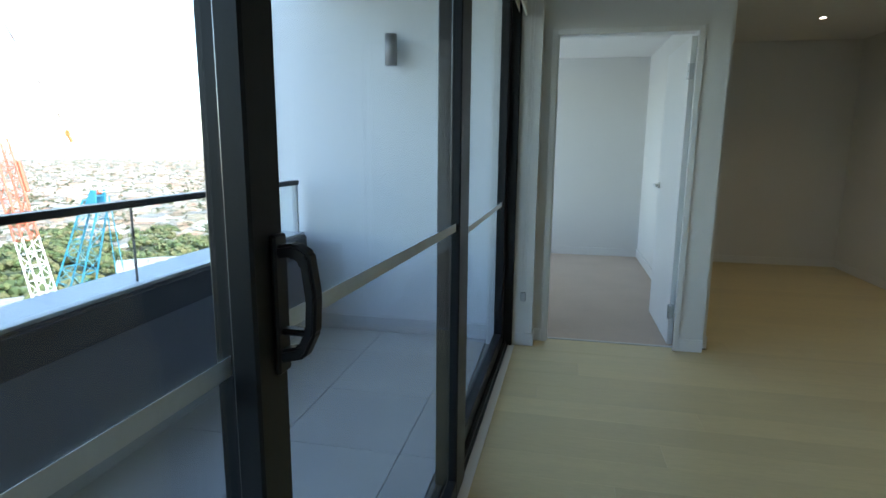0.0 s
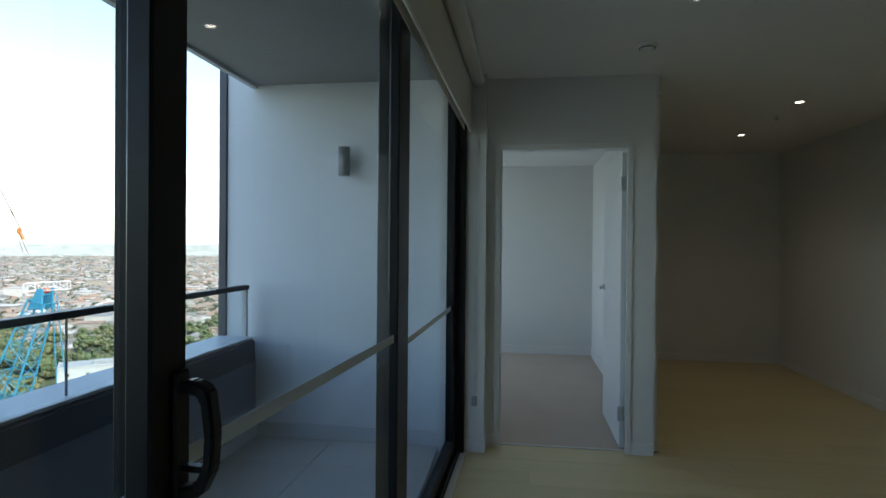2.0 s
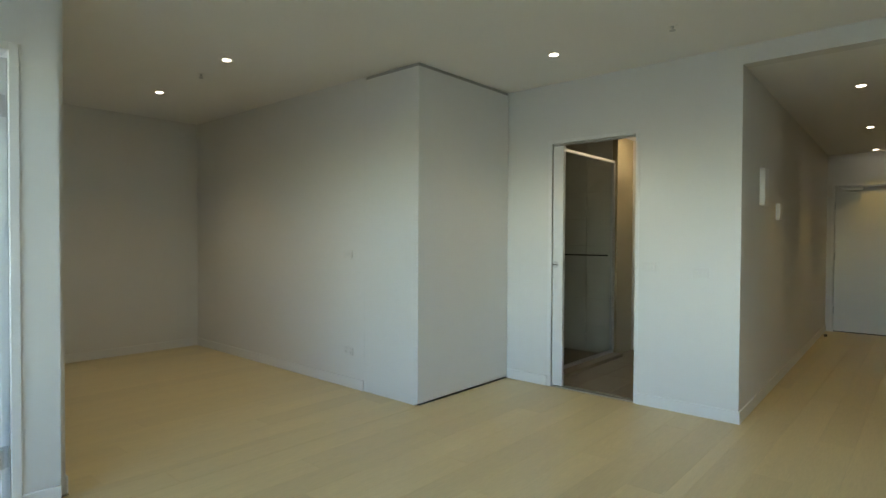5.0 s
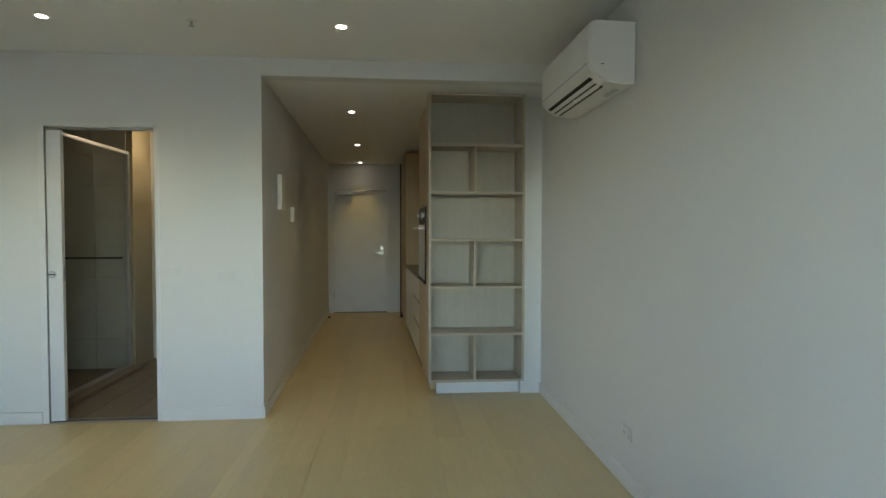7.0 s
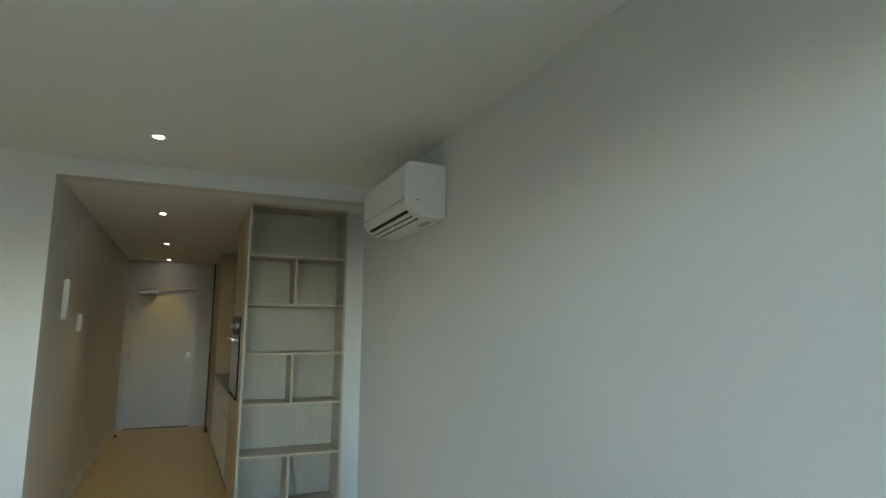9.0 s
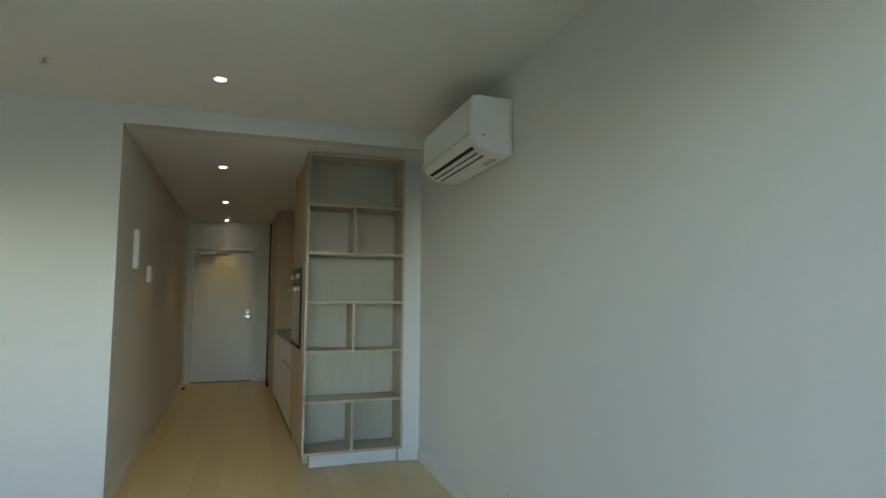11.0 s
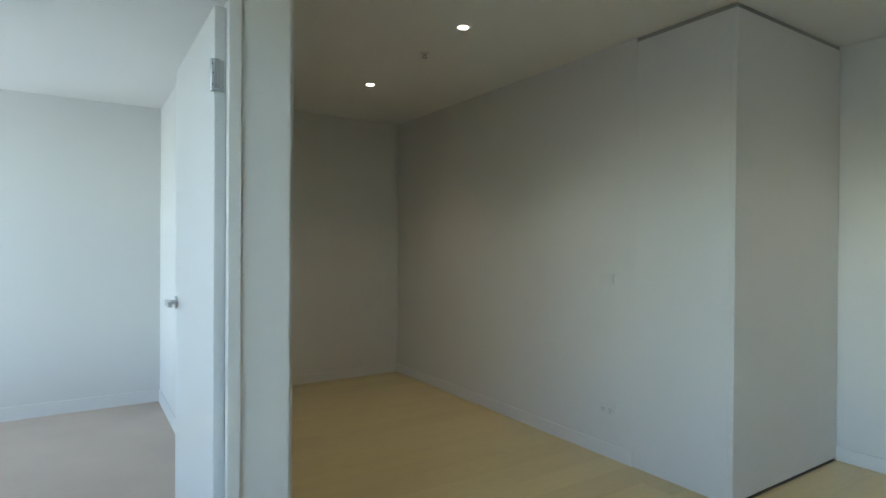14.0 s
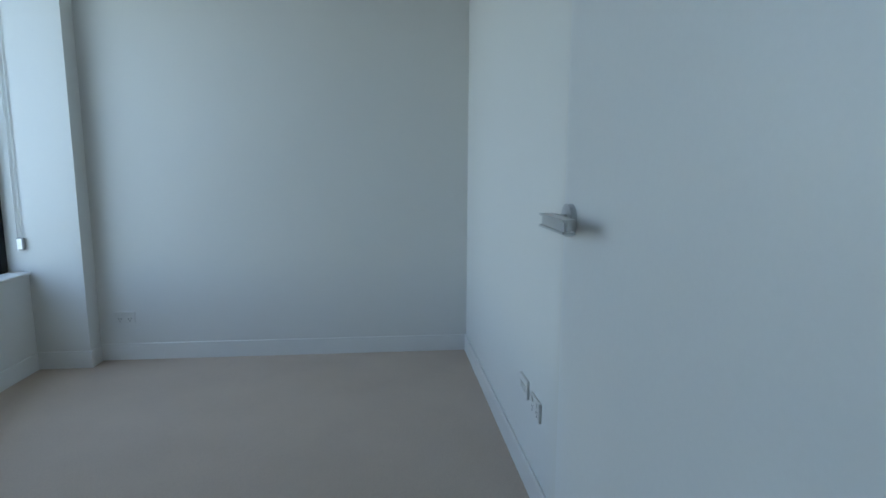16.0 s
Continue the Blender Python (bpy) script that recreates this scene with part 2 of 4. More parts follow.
# unseen slab, added to keep sun and sky off rooms and balcony
structure("roof", boxes((-2.9, -6.0, 2.92, END + 0.4, 6.0, 3.2)), RENDERED, "unseen concrete slab added above to block sun and sky", "slab")

# walls
structure("wall_south", boxes((WX - 0.1, SOUTH - 0.2, -0.2, END + 0.2, SOUTH, 2.92)), WALL, "plain white painted wall behind air conditioner", "wall")
structure("wall_bedroom", boxes((-1.145, 0, 0, -1.085, 0.085, CEIL), (-1.085, 0, 2.125, -0.152, 0.085, CEIL), (-0.152, 0, 0, 0.0, 0.085, CEIL)), WALL,
          "white painted wall around the bedroom doorway", "wall")
structure("wall_nib", boxes((-1.46, -0.125, -0.05, -1.145, 0.085, CEIL)), WALL, "narrow white wall nib beside glazing", "wall")
structure("wall_partition", boxes((BRX, 0.085, 0, NOOKX, BRY + 0.05, CEIL)), WALL, "white partition between bedroom and study nook", "wall")
structure("wall_nook", boxes((NOOKX, NOOKY, 0, BATHX, NOOKY + 0.14, CEIL)), WALL, "white end wall of the study nook", "wall")
structure("wall_block", boxes((BOXX, 0.42, 0, BATHX, NOOKY, CEIL)), WALL, "white wall along the study nook", "wall")
structure("wall_bathroom", boxes((BATHX, -0.64, 0, BATHX + 0.12, 0.42, CEIL), (BATHX, -1.37, 2.1, BATHX + 0.12, -0.64, CEIL), (BATHX, HALLY, 0, BATHX + 0.12, -1.37, CEIL)), WALL,
          "white wall around bathroom cavity doorway", "wall")
structure("bulkhead", boxes((BATHX, SOUTH, HALL, BATHX + 0.12, HALLY, CEIL)), WALL, "white bulkhead above hallway opening", "bulkhead")
structure("wall_hall", boxes((BATHX + 0.12, HALLY, 0, END + 0.1, HALLY + 0.1, HALL)), WALL, "white hallway wall in warm lamplight", "wall").matrix_world = HALLWALL
structure("wall_entry", boxes((END, SOUTH, 0, END + 0.15, -2.96, HALL), (END, -2.96, 2.06, END + 0.15, -2.03, HALL), (END, -2.03, 0, END + 0.15, HALLY + 0.35, HALL)), WALL, "white end wall around the entry door", "wall")
structure("wall_bedroom_end", boxes((-2.75, BRY, -0.1, BRX, BRY + 0.14, 2.9)), WALL, "white bedroom end wall", "wall")
structure("wall_column", boxes((-2.75, 3.345, 0, -2.21, BRY, BED)), WALL, "shallow white column in the bedroom corner", "column")
structure("wall_bedroom_window", boxes((-2.75, 0.13, -0.1, BWX, 3.345, 0.56), (-2.75, 0.13, 2.38, BWX, 3.345, BED), (-2.75, 0.13, 0.56, BWX, 1.6, 2.38)), WALL, "low white wall under the bedroom window", "wall")
structure("wall_balcony_end", boxes((-3.1, 0.0, -0.2, -1.46, 0.13, 2.9)), RENDERED, "pale grey rendered balcony end wall", "wall")
structure("wall_balcony_far", boxes((-3.1, -6.0, -0.2, WX - 0.1, -5.85, 2.9)), RENDERED, "pale grey rendered far balcony wall", "wall")
structure("wall_facade", boxes((WX - 0.1, -5.85, -0.2, WX, SOUTH - 0.2, 2.9)), RENDERED, "grey facade wall beside the glazing", "wall")
structure("wall_bath_back", boxes((5.47, HALLY + 0.1, 0, 5.6, 0.42, 2.4)), BATHWALL, "cream bathroom end wall", "wall")
structure("wall_bath_left", boxes((BATHX + 0.12, 0.42, 0, 5.6, 0.55, 2.4)), GROUT, "grout bed of the shower wall", "wall")
structure("wall_bath_nib", boxes((5.06, -0.5, 0, 5.47, 0.42, 2.4)), mat("tan_wall_tile", (0.34, 0.28, 0.17), 0.35, vary=0.04), "tan tiled nib at the shower end", "wall")
# unseen shell added behind the entry door so no daylight leaks under it
structure("wall_light_stop", boxes((END + 0.4, SOUTH - 0.2, -0.2, END + 0.5, HALLY + 0.6, 2.92), (END + 0.15, HALLY + 0.5, -0.2, END + 0.4, HALLY + 0.6, 2.92), (END + 0.2, SOUTH - 0.2, -0.25, END + 0.4, HALLY + 0.5, -0.016)), WALL, "unseen wall added outside the entry door to stop light leaks", "wall")

# ---- glazed wall ----
def glazing():
    w = thing("window_1", -1.4, -2.2, 0, "black aluminium sliding doors with clear glass", "sliding door", kind="structure")
    inv = w.matrix_world.inverted()

    def put(name, bm, m, label="", parent=None):
        o = part(name, bm, m, parent or w, label)
        o.matrix_parent_inverse = inv if parent is None else parent.matrix_world.inverted()
        return o
    s, e = SOUTH, -0.125
    put("head_frame", box(-1.47, s, 2.5, -1.35, e, 2.59, bevel=0.004), BLACK)
    put("sill_track", boxes((-1.47, s, -0.02, -1.375, e, 0.012), (-1.40, s, 0.012, -1.385, e, 0.034), (-1.445, s, 0.012, -1.43, e, 0.034), bevel=0.002), BLACK)
    put("end_jamb", box(-1.43, e - 0.045, 0, -1.35, e, 2.5, bevel=0.004), BLACK)
    put("near_jamb", box(-1.47, s, 0, -1.35, s + 0.06, 2.5, bevel=0.004), BLACK)
    # outer fixed sashes
    for name, y0, y1, zs in (("fixed_sash", s + 0.06, -3.16, 1.05), ("fixed_sash", -1.925, e - 0.045, 0.985)):
        sash = put(name, boxes((-1.465, y0, 0.03, -1.41, y0 + 0.085, 2.5), (-1.465, y1 - 0.085, 0.03, -1.41, y1, 2.5), (-1.465, y0 + 0.085, 0.03, -1.41, y1 - 0.085, 0.11), (-1.465, y0 + 0.085, 2.42, -1.41, y1 - 0.085, 2.5), bevel=0.004), BLACK)
        g = put("pane", box(-1.441, y0 + 0.08, 0.1, -1.433, y1 - 0.08, 2.43), GLASS, "clear blue-tinted glass", sash)
        g.visible_shadow = False
        put("safety_strip", box(-1.4325, y0 + 0.085, zs, -1.4315, y1 - 0.085, zs + 0.028), FROST, "pale frosted safety strip", sash)
    # inner sliding sash with its handle
    y0, y1 = -3.305, -1.85
    sash = put("sliding_sash", boxes((-1.398, y0, 0.036, -1.36, y0 + 0.075, 2.5), (-1.398, y1 - 0.165, 0.036, -1.36, y1, 2.5), (-1.398, y0 + 0.075, 0.036, -1.36, y1 - 0.165, 0.12), (-1.398, y0 + 0.075, 2.42, -1.36, y1 - 0.165, 2.5), bevel=0.004), BLACK)
    g = put("pane", box(-1.384, y0 + 0.07, 0.11, -1.376, y1 - 0.16, 2.43), GLASS, "clear blue-tinted glass", sash)
    g.visible_shadow = False
    strip = box(-1.3755, y0 + 0.075, 1.07, -1.3745, y1 - 0.165, 1.098)
    for v in strip.verts:
        v.co.z += 0.035 * (y1 - v.co.y) / (y1 - y0)
    put("safety_strip", strip, FROST, "pale frosted safety strip", sash)
    # interlock fins beside the stiles
    put("weather_fin", boxes((-1.408, -3.29, 0.04, -1.400, -3.27, 2.5), (-1.408, -1.89, 0.04, -1.400, -1.87, 2.5)), BLACK)
    bm = bmesh.new()
    yc, hx = -3.25, -1.36
    pts = [(hx, 1.235), (hx + 0.03, 1.24), (hx + 0.052, 1.228), (hx + 0.06, 1.17), (hx + 0.057, 1.12), (hx + 0.04, 1.085), (hx, 1.075)]
    inner = [(hx, 1.218), (hx + 0.026, 1.222), (hx + 0.038, 1.212), (hx + 0.044, 1.165), (hx + 0.042, 1.126), (hx + 0.031, 1.101), (hx, 1.093)]
    rings = []
    for (ax, az), (bx, bz) in zip(pts, inner):
        rings.append([bm.verts.new((ax, yc - 0.012, az)), bm.verts.new((ax, yc + 0.012, az)), bm.verts.new((bx, yc + 0.012, bz)), bm.verts.new((bx, yc - 0.012, bz))])
    for a, b in zip(rings, rings[1:]):
        for i in range(4):
            bm.faces.new((a[i], a[(i + 1) % 4], b[(i + 1) % 4], b[i]))
    bm.faces.new(rings[0])
    bm.faces.new(rings[-1])
    bmesh.ops.bevel(bm, geom=list(bm.edges), offset=0.004, segments=2, affect="EDGES")
    handle = put("handle", bm, BLACK, "black D-shaped pull handle", sash)
    put("backplate", box(hx, yc - 0.016, 1.06, hx + 0.008, yc + 0.016, 1.25, bevel=0.003), BLACK, "", sash)
    put("snib", box(hx + 0.006, yc - 0.009, 1.115, hx + 0.045, yc + 0.009, 1.124, bevel=0.003), BLACK, "", sash)
    skew = Matrix.Translation((-1.38, -3.3, 0)) @ pose(0, 0, 0, 0, 0, -1.3) @ Matrix.Translation((1.38, 3.3, 0))
    w.matrix_world = skew @ w.matrix_world
    return w


glazing()
sill = structure("sill_strip", box(-0.02, 0, -0.02, 0.022, 3.15, 0.006, bevel=0.002), TRIM, "white sill strip along the sliding doors", "sill")
sill.matrix_world = pose(-1.354, -3.3, 0, 0, 0, -1.3)
sill2 = structure("sill_strip_near", box(-1.374, SOUTH, -0.02, -1.335, -3.301, 0.006), TRIM, "white sill strip along the sliding doors", "sill")


def blind():
    t = thing("roller_blind", -1.24, -2.2, 2.53, "cream roller blind partly lowered over sliding doors", "blind")
    inv = t.matrix_world.inverted()
    y0, y1 = SOUTH + 0.05, -0.14
    for name, bm, m, lab in (
            ("roller", bm_cyl(bmesh.new(), (-1.245, y0, 2.53), (-1.245, y1 + 0.01, 2.53), 0.034, 20), FABRIC, "fabric roll"),
            ("fabric", boxes((-1.2835, y0 + 0.02, 2.2, -1.2815, y1 - 0.01, 2.53)), FABRIC, ""),
            ("bottom_bar", box(-1.29, y0 + 0.02, 2.185, -1.275, y1 - 0.01, 2.21, bevel=0.004), FABRIC, ""),
            ("sheer_fabric", boxes((-1.325, y0 + 0.02, 2.2, -1.3235, y1 - 0.01, 2.53)), FABRIC, ""),
            ("front_roller", bm_cyl(bmesh.new(), (-1.215, y0, 2.545), (-1.215, y1 + 0.01, 2.545), 0.022, 16), TRIM, "pale roller tube"),
            ("bracket", box(-1.32, y1 + 0.01, 2.48, -1.19, y1 + 0.014, 2.58, bevel=0.001), TRIM, "")):
        part(name, bm, m, t, lab, smooth=name == "roller").matrix_parent_inverse = inv
    bm = bmesh.new()
    for dx in (0, 0.022):
        bm_cyl(bm, (-1.255 + dx, -0.137, 0.34), (-1.255 + dx, -0.137, 2.5), 0.0028, 6)
    part("chain", bm, TRIM, t, "white bead chain").matrix_parent_inverse = inv
    t.matrix_world = Matrix.Translation((-1.25, -3.3, 0)) @ pose(0, 0, 0, 0, 0, -0.6) @ Matrix.Translation((1.25, 3.3, 0)) @ t.matrix_world
    part("chain_tensioner", box(-1.262, -0.15, 0.32, -1.226, -0.128, 0.385, bevel=0.005), CHROME, t, "clear and chrome chain holder").matrix_parent_inverse = inv


blind()


# ---- doors ----
def steel_frame(name, x0, x1, y0, y1, top):
    """Slim white door frame in a wall that runs along x."""
    f = thing(name, x0, y0, 0, "slim white metal door frame", "door frame", kind="structure")
    inv = f.matrix_world.inverted()
    for n, b in (("jamb", (x0, y0, 0, x0 + 0.035, y1, top)), ("jamb", (x1 - 0.038, y0, 0, x1, y0 + 0.014, top)), ("head", (x0 + 0.035, y0, top - 0.035, x1 - 0.038, y1, top)),
                 ("rebate", (x1 - 0.024, y0 + 0.0145, 0, x1 - 0.0002, y0 + 0.078, top - 0.036)),
                 # near-black strip painted in for the shade deep in the hinge gap
                 ("gap_shade", (x1 - 0.012, y0 + 0.079, 0, x1 - 0.0002, y1 - 0.012, top - 0.04)),
                 ("stop", (x0 + 0.035, y0 + 0.02, 0, x0 + 0.047, y1 - 0.04, top - 0.035))):
        part(n, box(*b, bevel=0.0005 if n == "gap_shade" else 0.002), DARKSLOT if n == "gap_shade" else TRIM, f).matrix_parent_inverse = inv


steel_frame("door_frame_1", -1.085, -0.152, -0.012, 0.097, 2.125)


def lever(parent, side, at, toward, rose_r=0.026):
    """A lever handle with a round rose; at: its centre on the leaf face, side: outward normal, toward: lever direction."""
    at, n, d = Vector(at), Vector(side), Vector(toward)
    bm = bm_cyl(bmesh.new(), at, at + n * 0.009, rose_r, 28)
    bm_cyl(bm, at + n * 0.009, at + n * 0.036, 0.0095, 16)
    k = at + n * 0.039
    bm_cyl(bm, k - n * 0.010 - d * 0.004, k - n * 0.010 + d * 0.012, 0.0115, 16)
    up = Vector((0, 0, 1))
    r = bmesh.ops.create_cube(bm, size=1.0)
    for v in r["verts"]:
        c = v.co.copy()
        v.co = k + d * (0.045 + c.x * 0.115) + up * (c.z * 0.021) + n * (c.y * 0.011)
    bmesh.ops.bevel(bm, geom=list({e for v in r["verts"] for e in v.link_edges}), offset=0.0035, segments=2, affect="EDGES")
    o = part("lever_handle", bm, CHROME, parent, "satin chrome lever handle with round rose", smooth=False)
    o.matrix_parent_inverse = parent.matrix_world.inverted()
    return o


def bedroom_door():
    d = thing("door_1", -0.19, 0.095, 0, "white flush bedroom door standing open", "door", kind="structure")
    inv = d.matrix_world.inverted()
    part("leaf", box(-0.210, 0.096, 0.012, -0.174, 0.912, 2.08, bevel=0.002), DOORPAINT, d).matrix_parent_inverse = inv
    lever(d, (-1, 0, 0), (-0.210, 0.875, 1.08), (0, -1, 0))
    lever(d, (1, 0, 0), (-0.174, 0.875, 1.08), (0, -1, 0))
    part("latch_plate", box(-0.205, 0.912, 1.04, -0.184, 0.9135, 1.12), CHROME, d).matrix_parent_inverse = inv
    for z in (0.25, 1.86):
        bm = bm_cyl(bmesh.new(), (-0.217, 0.092, z - 0.05), (-0.217, 0.092, z + 0.05), 0.007, 14)
        bm_box(bm, -0.214, 0.0935, z - 0.05, -0.182, 0.0955, z + 0.05)
        bm_box(bm, -0.2165, 0.062, z - 0.045, -0.2005, 0.09, z + 0.045, bevel=0.001)
        h = part("hinge", bm, CHROME, d, "satin steel butt hinge")
        h.matrix_parent_inverse = inv
        scr = bmesh.new()
        for k in (-0.032, 0, 0.032):
            bm_cyl(scr, (-0.2175, 0.076 + (0.005 if k else -0.005), z + k), (-0.2185, 0.076 + (0.005 if k else -0.005), z + k), 0.004, 10)
        part("screws", scr, DARKSLOT, h)


bedroom_door()
structure("threshold", box(-1.05, 0.05, -0.01, -0.165, 0.075, 0.006, bevel=0.002), ALUM, "thin metal strip between boards and carpet", "trim")


def bathroom_door():
    d = thing("door_2", 3.49, -0.7, 0, "white sliding cavity door mostly slid open", "door", kind="structure")
    inv = d.matrix_world.inverted()
    part("leaf", box(3.45, -0.735, 0.012, 3.486, -0.63, 2.06, bevel=0.002), DOORPAINT, d).matrix_parent_inverse = inv
    for r, z, m in ((0.027, 0.004, CHROME), (0.019, 0.006, ALUM)):
        p = part("flush_pull", bm_cyl(bmesh.new(), (3.45, -0.665, 1.05), (3.45 - z, -0.665, 1.05), r, 28), m, d, "round chrome flush pull")
        p.matrix_parent_inverse = inv
    part("pull_bar", box(3.442, -0.688, 1.046, 3.445, -0.642, 1.054, bevel=0.001), DARKSLOT, d).matrix_parent_inverse = inv
    part("edge_pull", box(3.458, -0.7365, 1.0, 3.478, -0.735, 1.1), CHROME, d, "chrome edge pull").matrix_parent_inverse = inv
    f = thing("door_frame_2", 3.43, -1.0, 0, "thin white lining of the bathroom doorway", "door frame", kind="structure")
    inv = f.matrix_world.inverted()
    for n, b in (("jamb", (3.427, -0.64, 0, 3.447, -0.60, 2.1)), ("jamb", (3.427, -1.40, 0, 3.562, -1.37, 2.1)), ("head", (3.427, -1.40, 2.08, 3.562, -0.60, 2.112))):
        part(n, box(*b, bevel=0.002), TRIM, f).matrix_parent_inverse = inv
    part("head_track", box(3.448, -1.37, 2.066, 3.488, -0.64, 2.0795), ALUM, f).matrix_parent_inverse = inv
    part("floor_strip", box(3.44, -1.37, -0.01, 3.458, -0.64, 0.004), ALUM, f, "metal floor trim").matrix_parent_inverse = inv


bathroom_door()


def entry_door():
    d = thing("door_3", END, -2.5, 0, "closed cream-white entry door with closer", "door", kind="structure")
    inv = d.matrix_world.inverted()
    for n, bm, m in (("leaf", box(END + 0.01, -2.925, 0.012, END + 0.05, -2.065, 2.025, bevel=0.002), DOORPAINT),
                     ("jamb", box(END - 0.012, -2.965, 0, END + 0.08, -2.93, 2.06, bevel=0.002), TRIM),
                     ("jamb", box(END - 0.012, -2.06, 0, END + 0.08, -2.025, 2.06, bevel=0.002), TRIM),
                     ("head", box(END - 0.012, -2.93, 2.03, END + 0.08, -2.06, 2.06, bevel=0.002), TRIM),
                     ("closer_body", box(END - 0.05, -2.38, 1.955, END + 0.01, -2.15, 2.0, bevel=0.006), ALUM),
                     ("closer_rail", box(END - 0.025, -2.60, 2.012, END - 0.005, -2.11, 2.028, bevel=0.002), ALUM),
                     ("drop_seal", box(END + 0.004, -2.925, 0.002, END + 0.03, -2.065, 0.014), DARKBRONZE),
                     ("lock", bm_cyl(bmesh.new(), (END + 0.01, -2.86, 1.07), (END - 0.008, -2.86, 1.07), 0.026, 20), CHROME)):
        part(n, bm, m, d).matrix_parent_inverse = inv
    for z in (0.3, 1.05, 1.75):
        part("hinge", bm_cyl(bmesh.new(), (END + 0.004, -2.062, z - 0.05), (END + 0.004, -2.062, z + 0.05), 0.008, 12), CHROME, d).matrix_parent_inverse = inv
    lever(d, (-1, 0, 0), (END + 0.01, -2.86, 1.0), (0, 1, 0), 0.03)


entry_door()

# ---- skirtings ----
for k, (x0, y0, x1, y1) in enumerate((
        (-1.333, SOUTH, 3.9, SOUTH + 0.012), (3.418, -0.60, 3.43, BOXY), (3.418, HALLY, 3.43, -1.40), 
        (2.233, 0.424, BOXX, NOOKY - 0.012), (NOOKX + 0.012, NOOKY - 0.012, BOXX, NOOKY), (NOOKX, 0.085, NOOKX + 0.012, NOOKY), (-0.152, -0.012, 0.0, 0.0), 
        (-1.145, -0.012, -1.085, 0.0), (-1.335, -0.137, -1.133, -0.125), (-1.145, -0.125, -1.133, 0.0),
        (BRX - 0.012, 0.92, BRX, BRY - 0.012), (-2.21, BRY - 0.012, BRX, BRY), (BWX, 3.333, -2.198, 3.345), (-2.21, 3.345, -2.198, BRY - 0.012), (BWX, 0.13, BWX + 0.012, 3.333), (END - 0.012, -3.1, END, -2.965))):
    structure("baseboard_%d" % (k + 1), box(x0, y0, 0.0, x1, y1, 0.088 if y1 <= 0 or x0 > 0 else 0.105, bevel=0.003), TRIM, "white painted skirting board at the wall foot", "baseboard")

structure("baseboard_hall", box(3.418, HALLY - 0.012, 0.0, END - 0.012, HALLY, 0.088, bevel=0.003), TRIM, "white painted skirting board at the wall foot", "baseboard").matrix_world = HALLWALL

# ---- cupboard block beside the bathroom ----
def cupboard_block():
    c = thing("cupboard", BOXX, BOXY, 0, "full-height white panelled cupboard with dark shadow gaps", "cupboard")
    inv = c.matrix_world.inverted()
    for n, bm, m in (("core", box(BOXX + 0.03, BOXY + 0.03, 0.0, BATHX - 0.002, 0.418, CEIL - 0.004), SHADOWGAP),
                     ("front_panel", box(BOXX, BOXY, 0.016, BATHX - 0.012, BOXY + 0.028, CEIL - 0.028, bevel=0.0008), WALL),
                     ("side_panel", box(BOXX, BOXY + 0.0285, 0.0, BOXX + 0.028, 0.4196, CEIL - 0.028, bevel=0.0005), WALL),
                     ("top_track", boxes((BOXX + 0.008, BOXY + 0.006, CEIL - 0.027, BATHX - 0.014, BOXY + 0.04, CEIL - 0.003), (BOXX + 0.008, BOXY + 0.041, CEIL - 0.027, BOXX + 0.03, 0.414, CEIL - 0.003)), SHADOWGAP)):
        part(n, bm, m, c).matrix_parent_inverse = inv


cupboard_block()


# ---- open bookshelf ----
def bookshelf():
    x0, x1, y0, y1, b = 3.76, 4.06, -4.105, -3.327, 0.019
    s = thing("bookshelf", x0, -3.7, 0, "tall empty pale-timber open shelving unit on white plinth", "bookshelf")
    inv = s.matrix_world.inverted()

    def put(n, b, m=LAMINATE, bevel=0.0015):
        part(n, box(*b, bevel=bevel), m, s).matrix_parent_inverse = inv
    put("side_panel", (x0, y1 - b, 0.138, x1, y1, 2.46))
    put("side_panel", (x0, y0, 0.138, x1, y0 + b, 2.46))
    put("back_panel", (x1 - 0.012, y0 + b + 0.001, 0.15, x1, y1 - b - 0.001, 2.45), CARCASS, 0)
    levels = [0.138 + 0.3795 * i for i in range(6)] + [2.44]
    for i, z in enumerate(levels):
        put("top" if i == 6 else "bottom" if i == 0 else "shelf", (x0 + 0.001, y0 + b + 0.0005, z, x1 - 0.013, y1 - b - 0.0005, z + b))
    for i in (0, 2, 4):
        put("divider", (x0 + 0.002, -3.712, levels[i] + b + 0.0005, x1 - 0.013, -3.712 + b, levels[i + 1] - 0.0005))
    put("plinth", (3.943, -4.102, 0.0, 3.96, y1 - 0.075, 0.137), TRIM)
    put("plinth_return", (3.961, y1 - 0.093, 0.0, x1, y1 - 0.075, 0.137), KWOOD)
    put("corner_clip", (3.875, y0 - 0.016, 0.115, 3.899, y0 - 0.001, 0.145), ALUM, 0.003)


bookshelf()
structure("wall_return", boxes((3.9, SOUTH, 0, 4.2, -4.107, HALL)), WALL, "white wall return beside the bookshelf", "wall")
structure("wall_kitchen", boxes((4.2, SOUTH, 0, END, -3.92, HALL)), WALL, "white wall behind the kitchen", "wall")


# ---- kitchen ----
in_kitchen = []


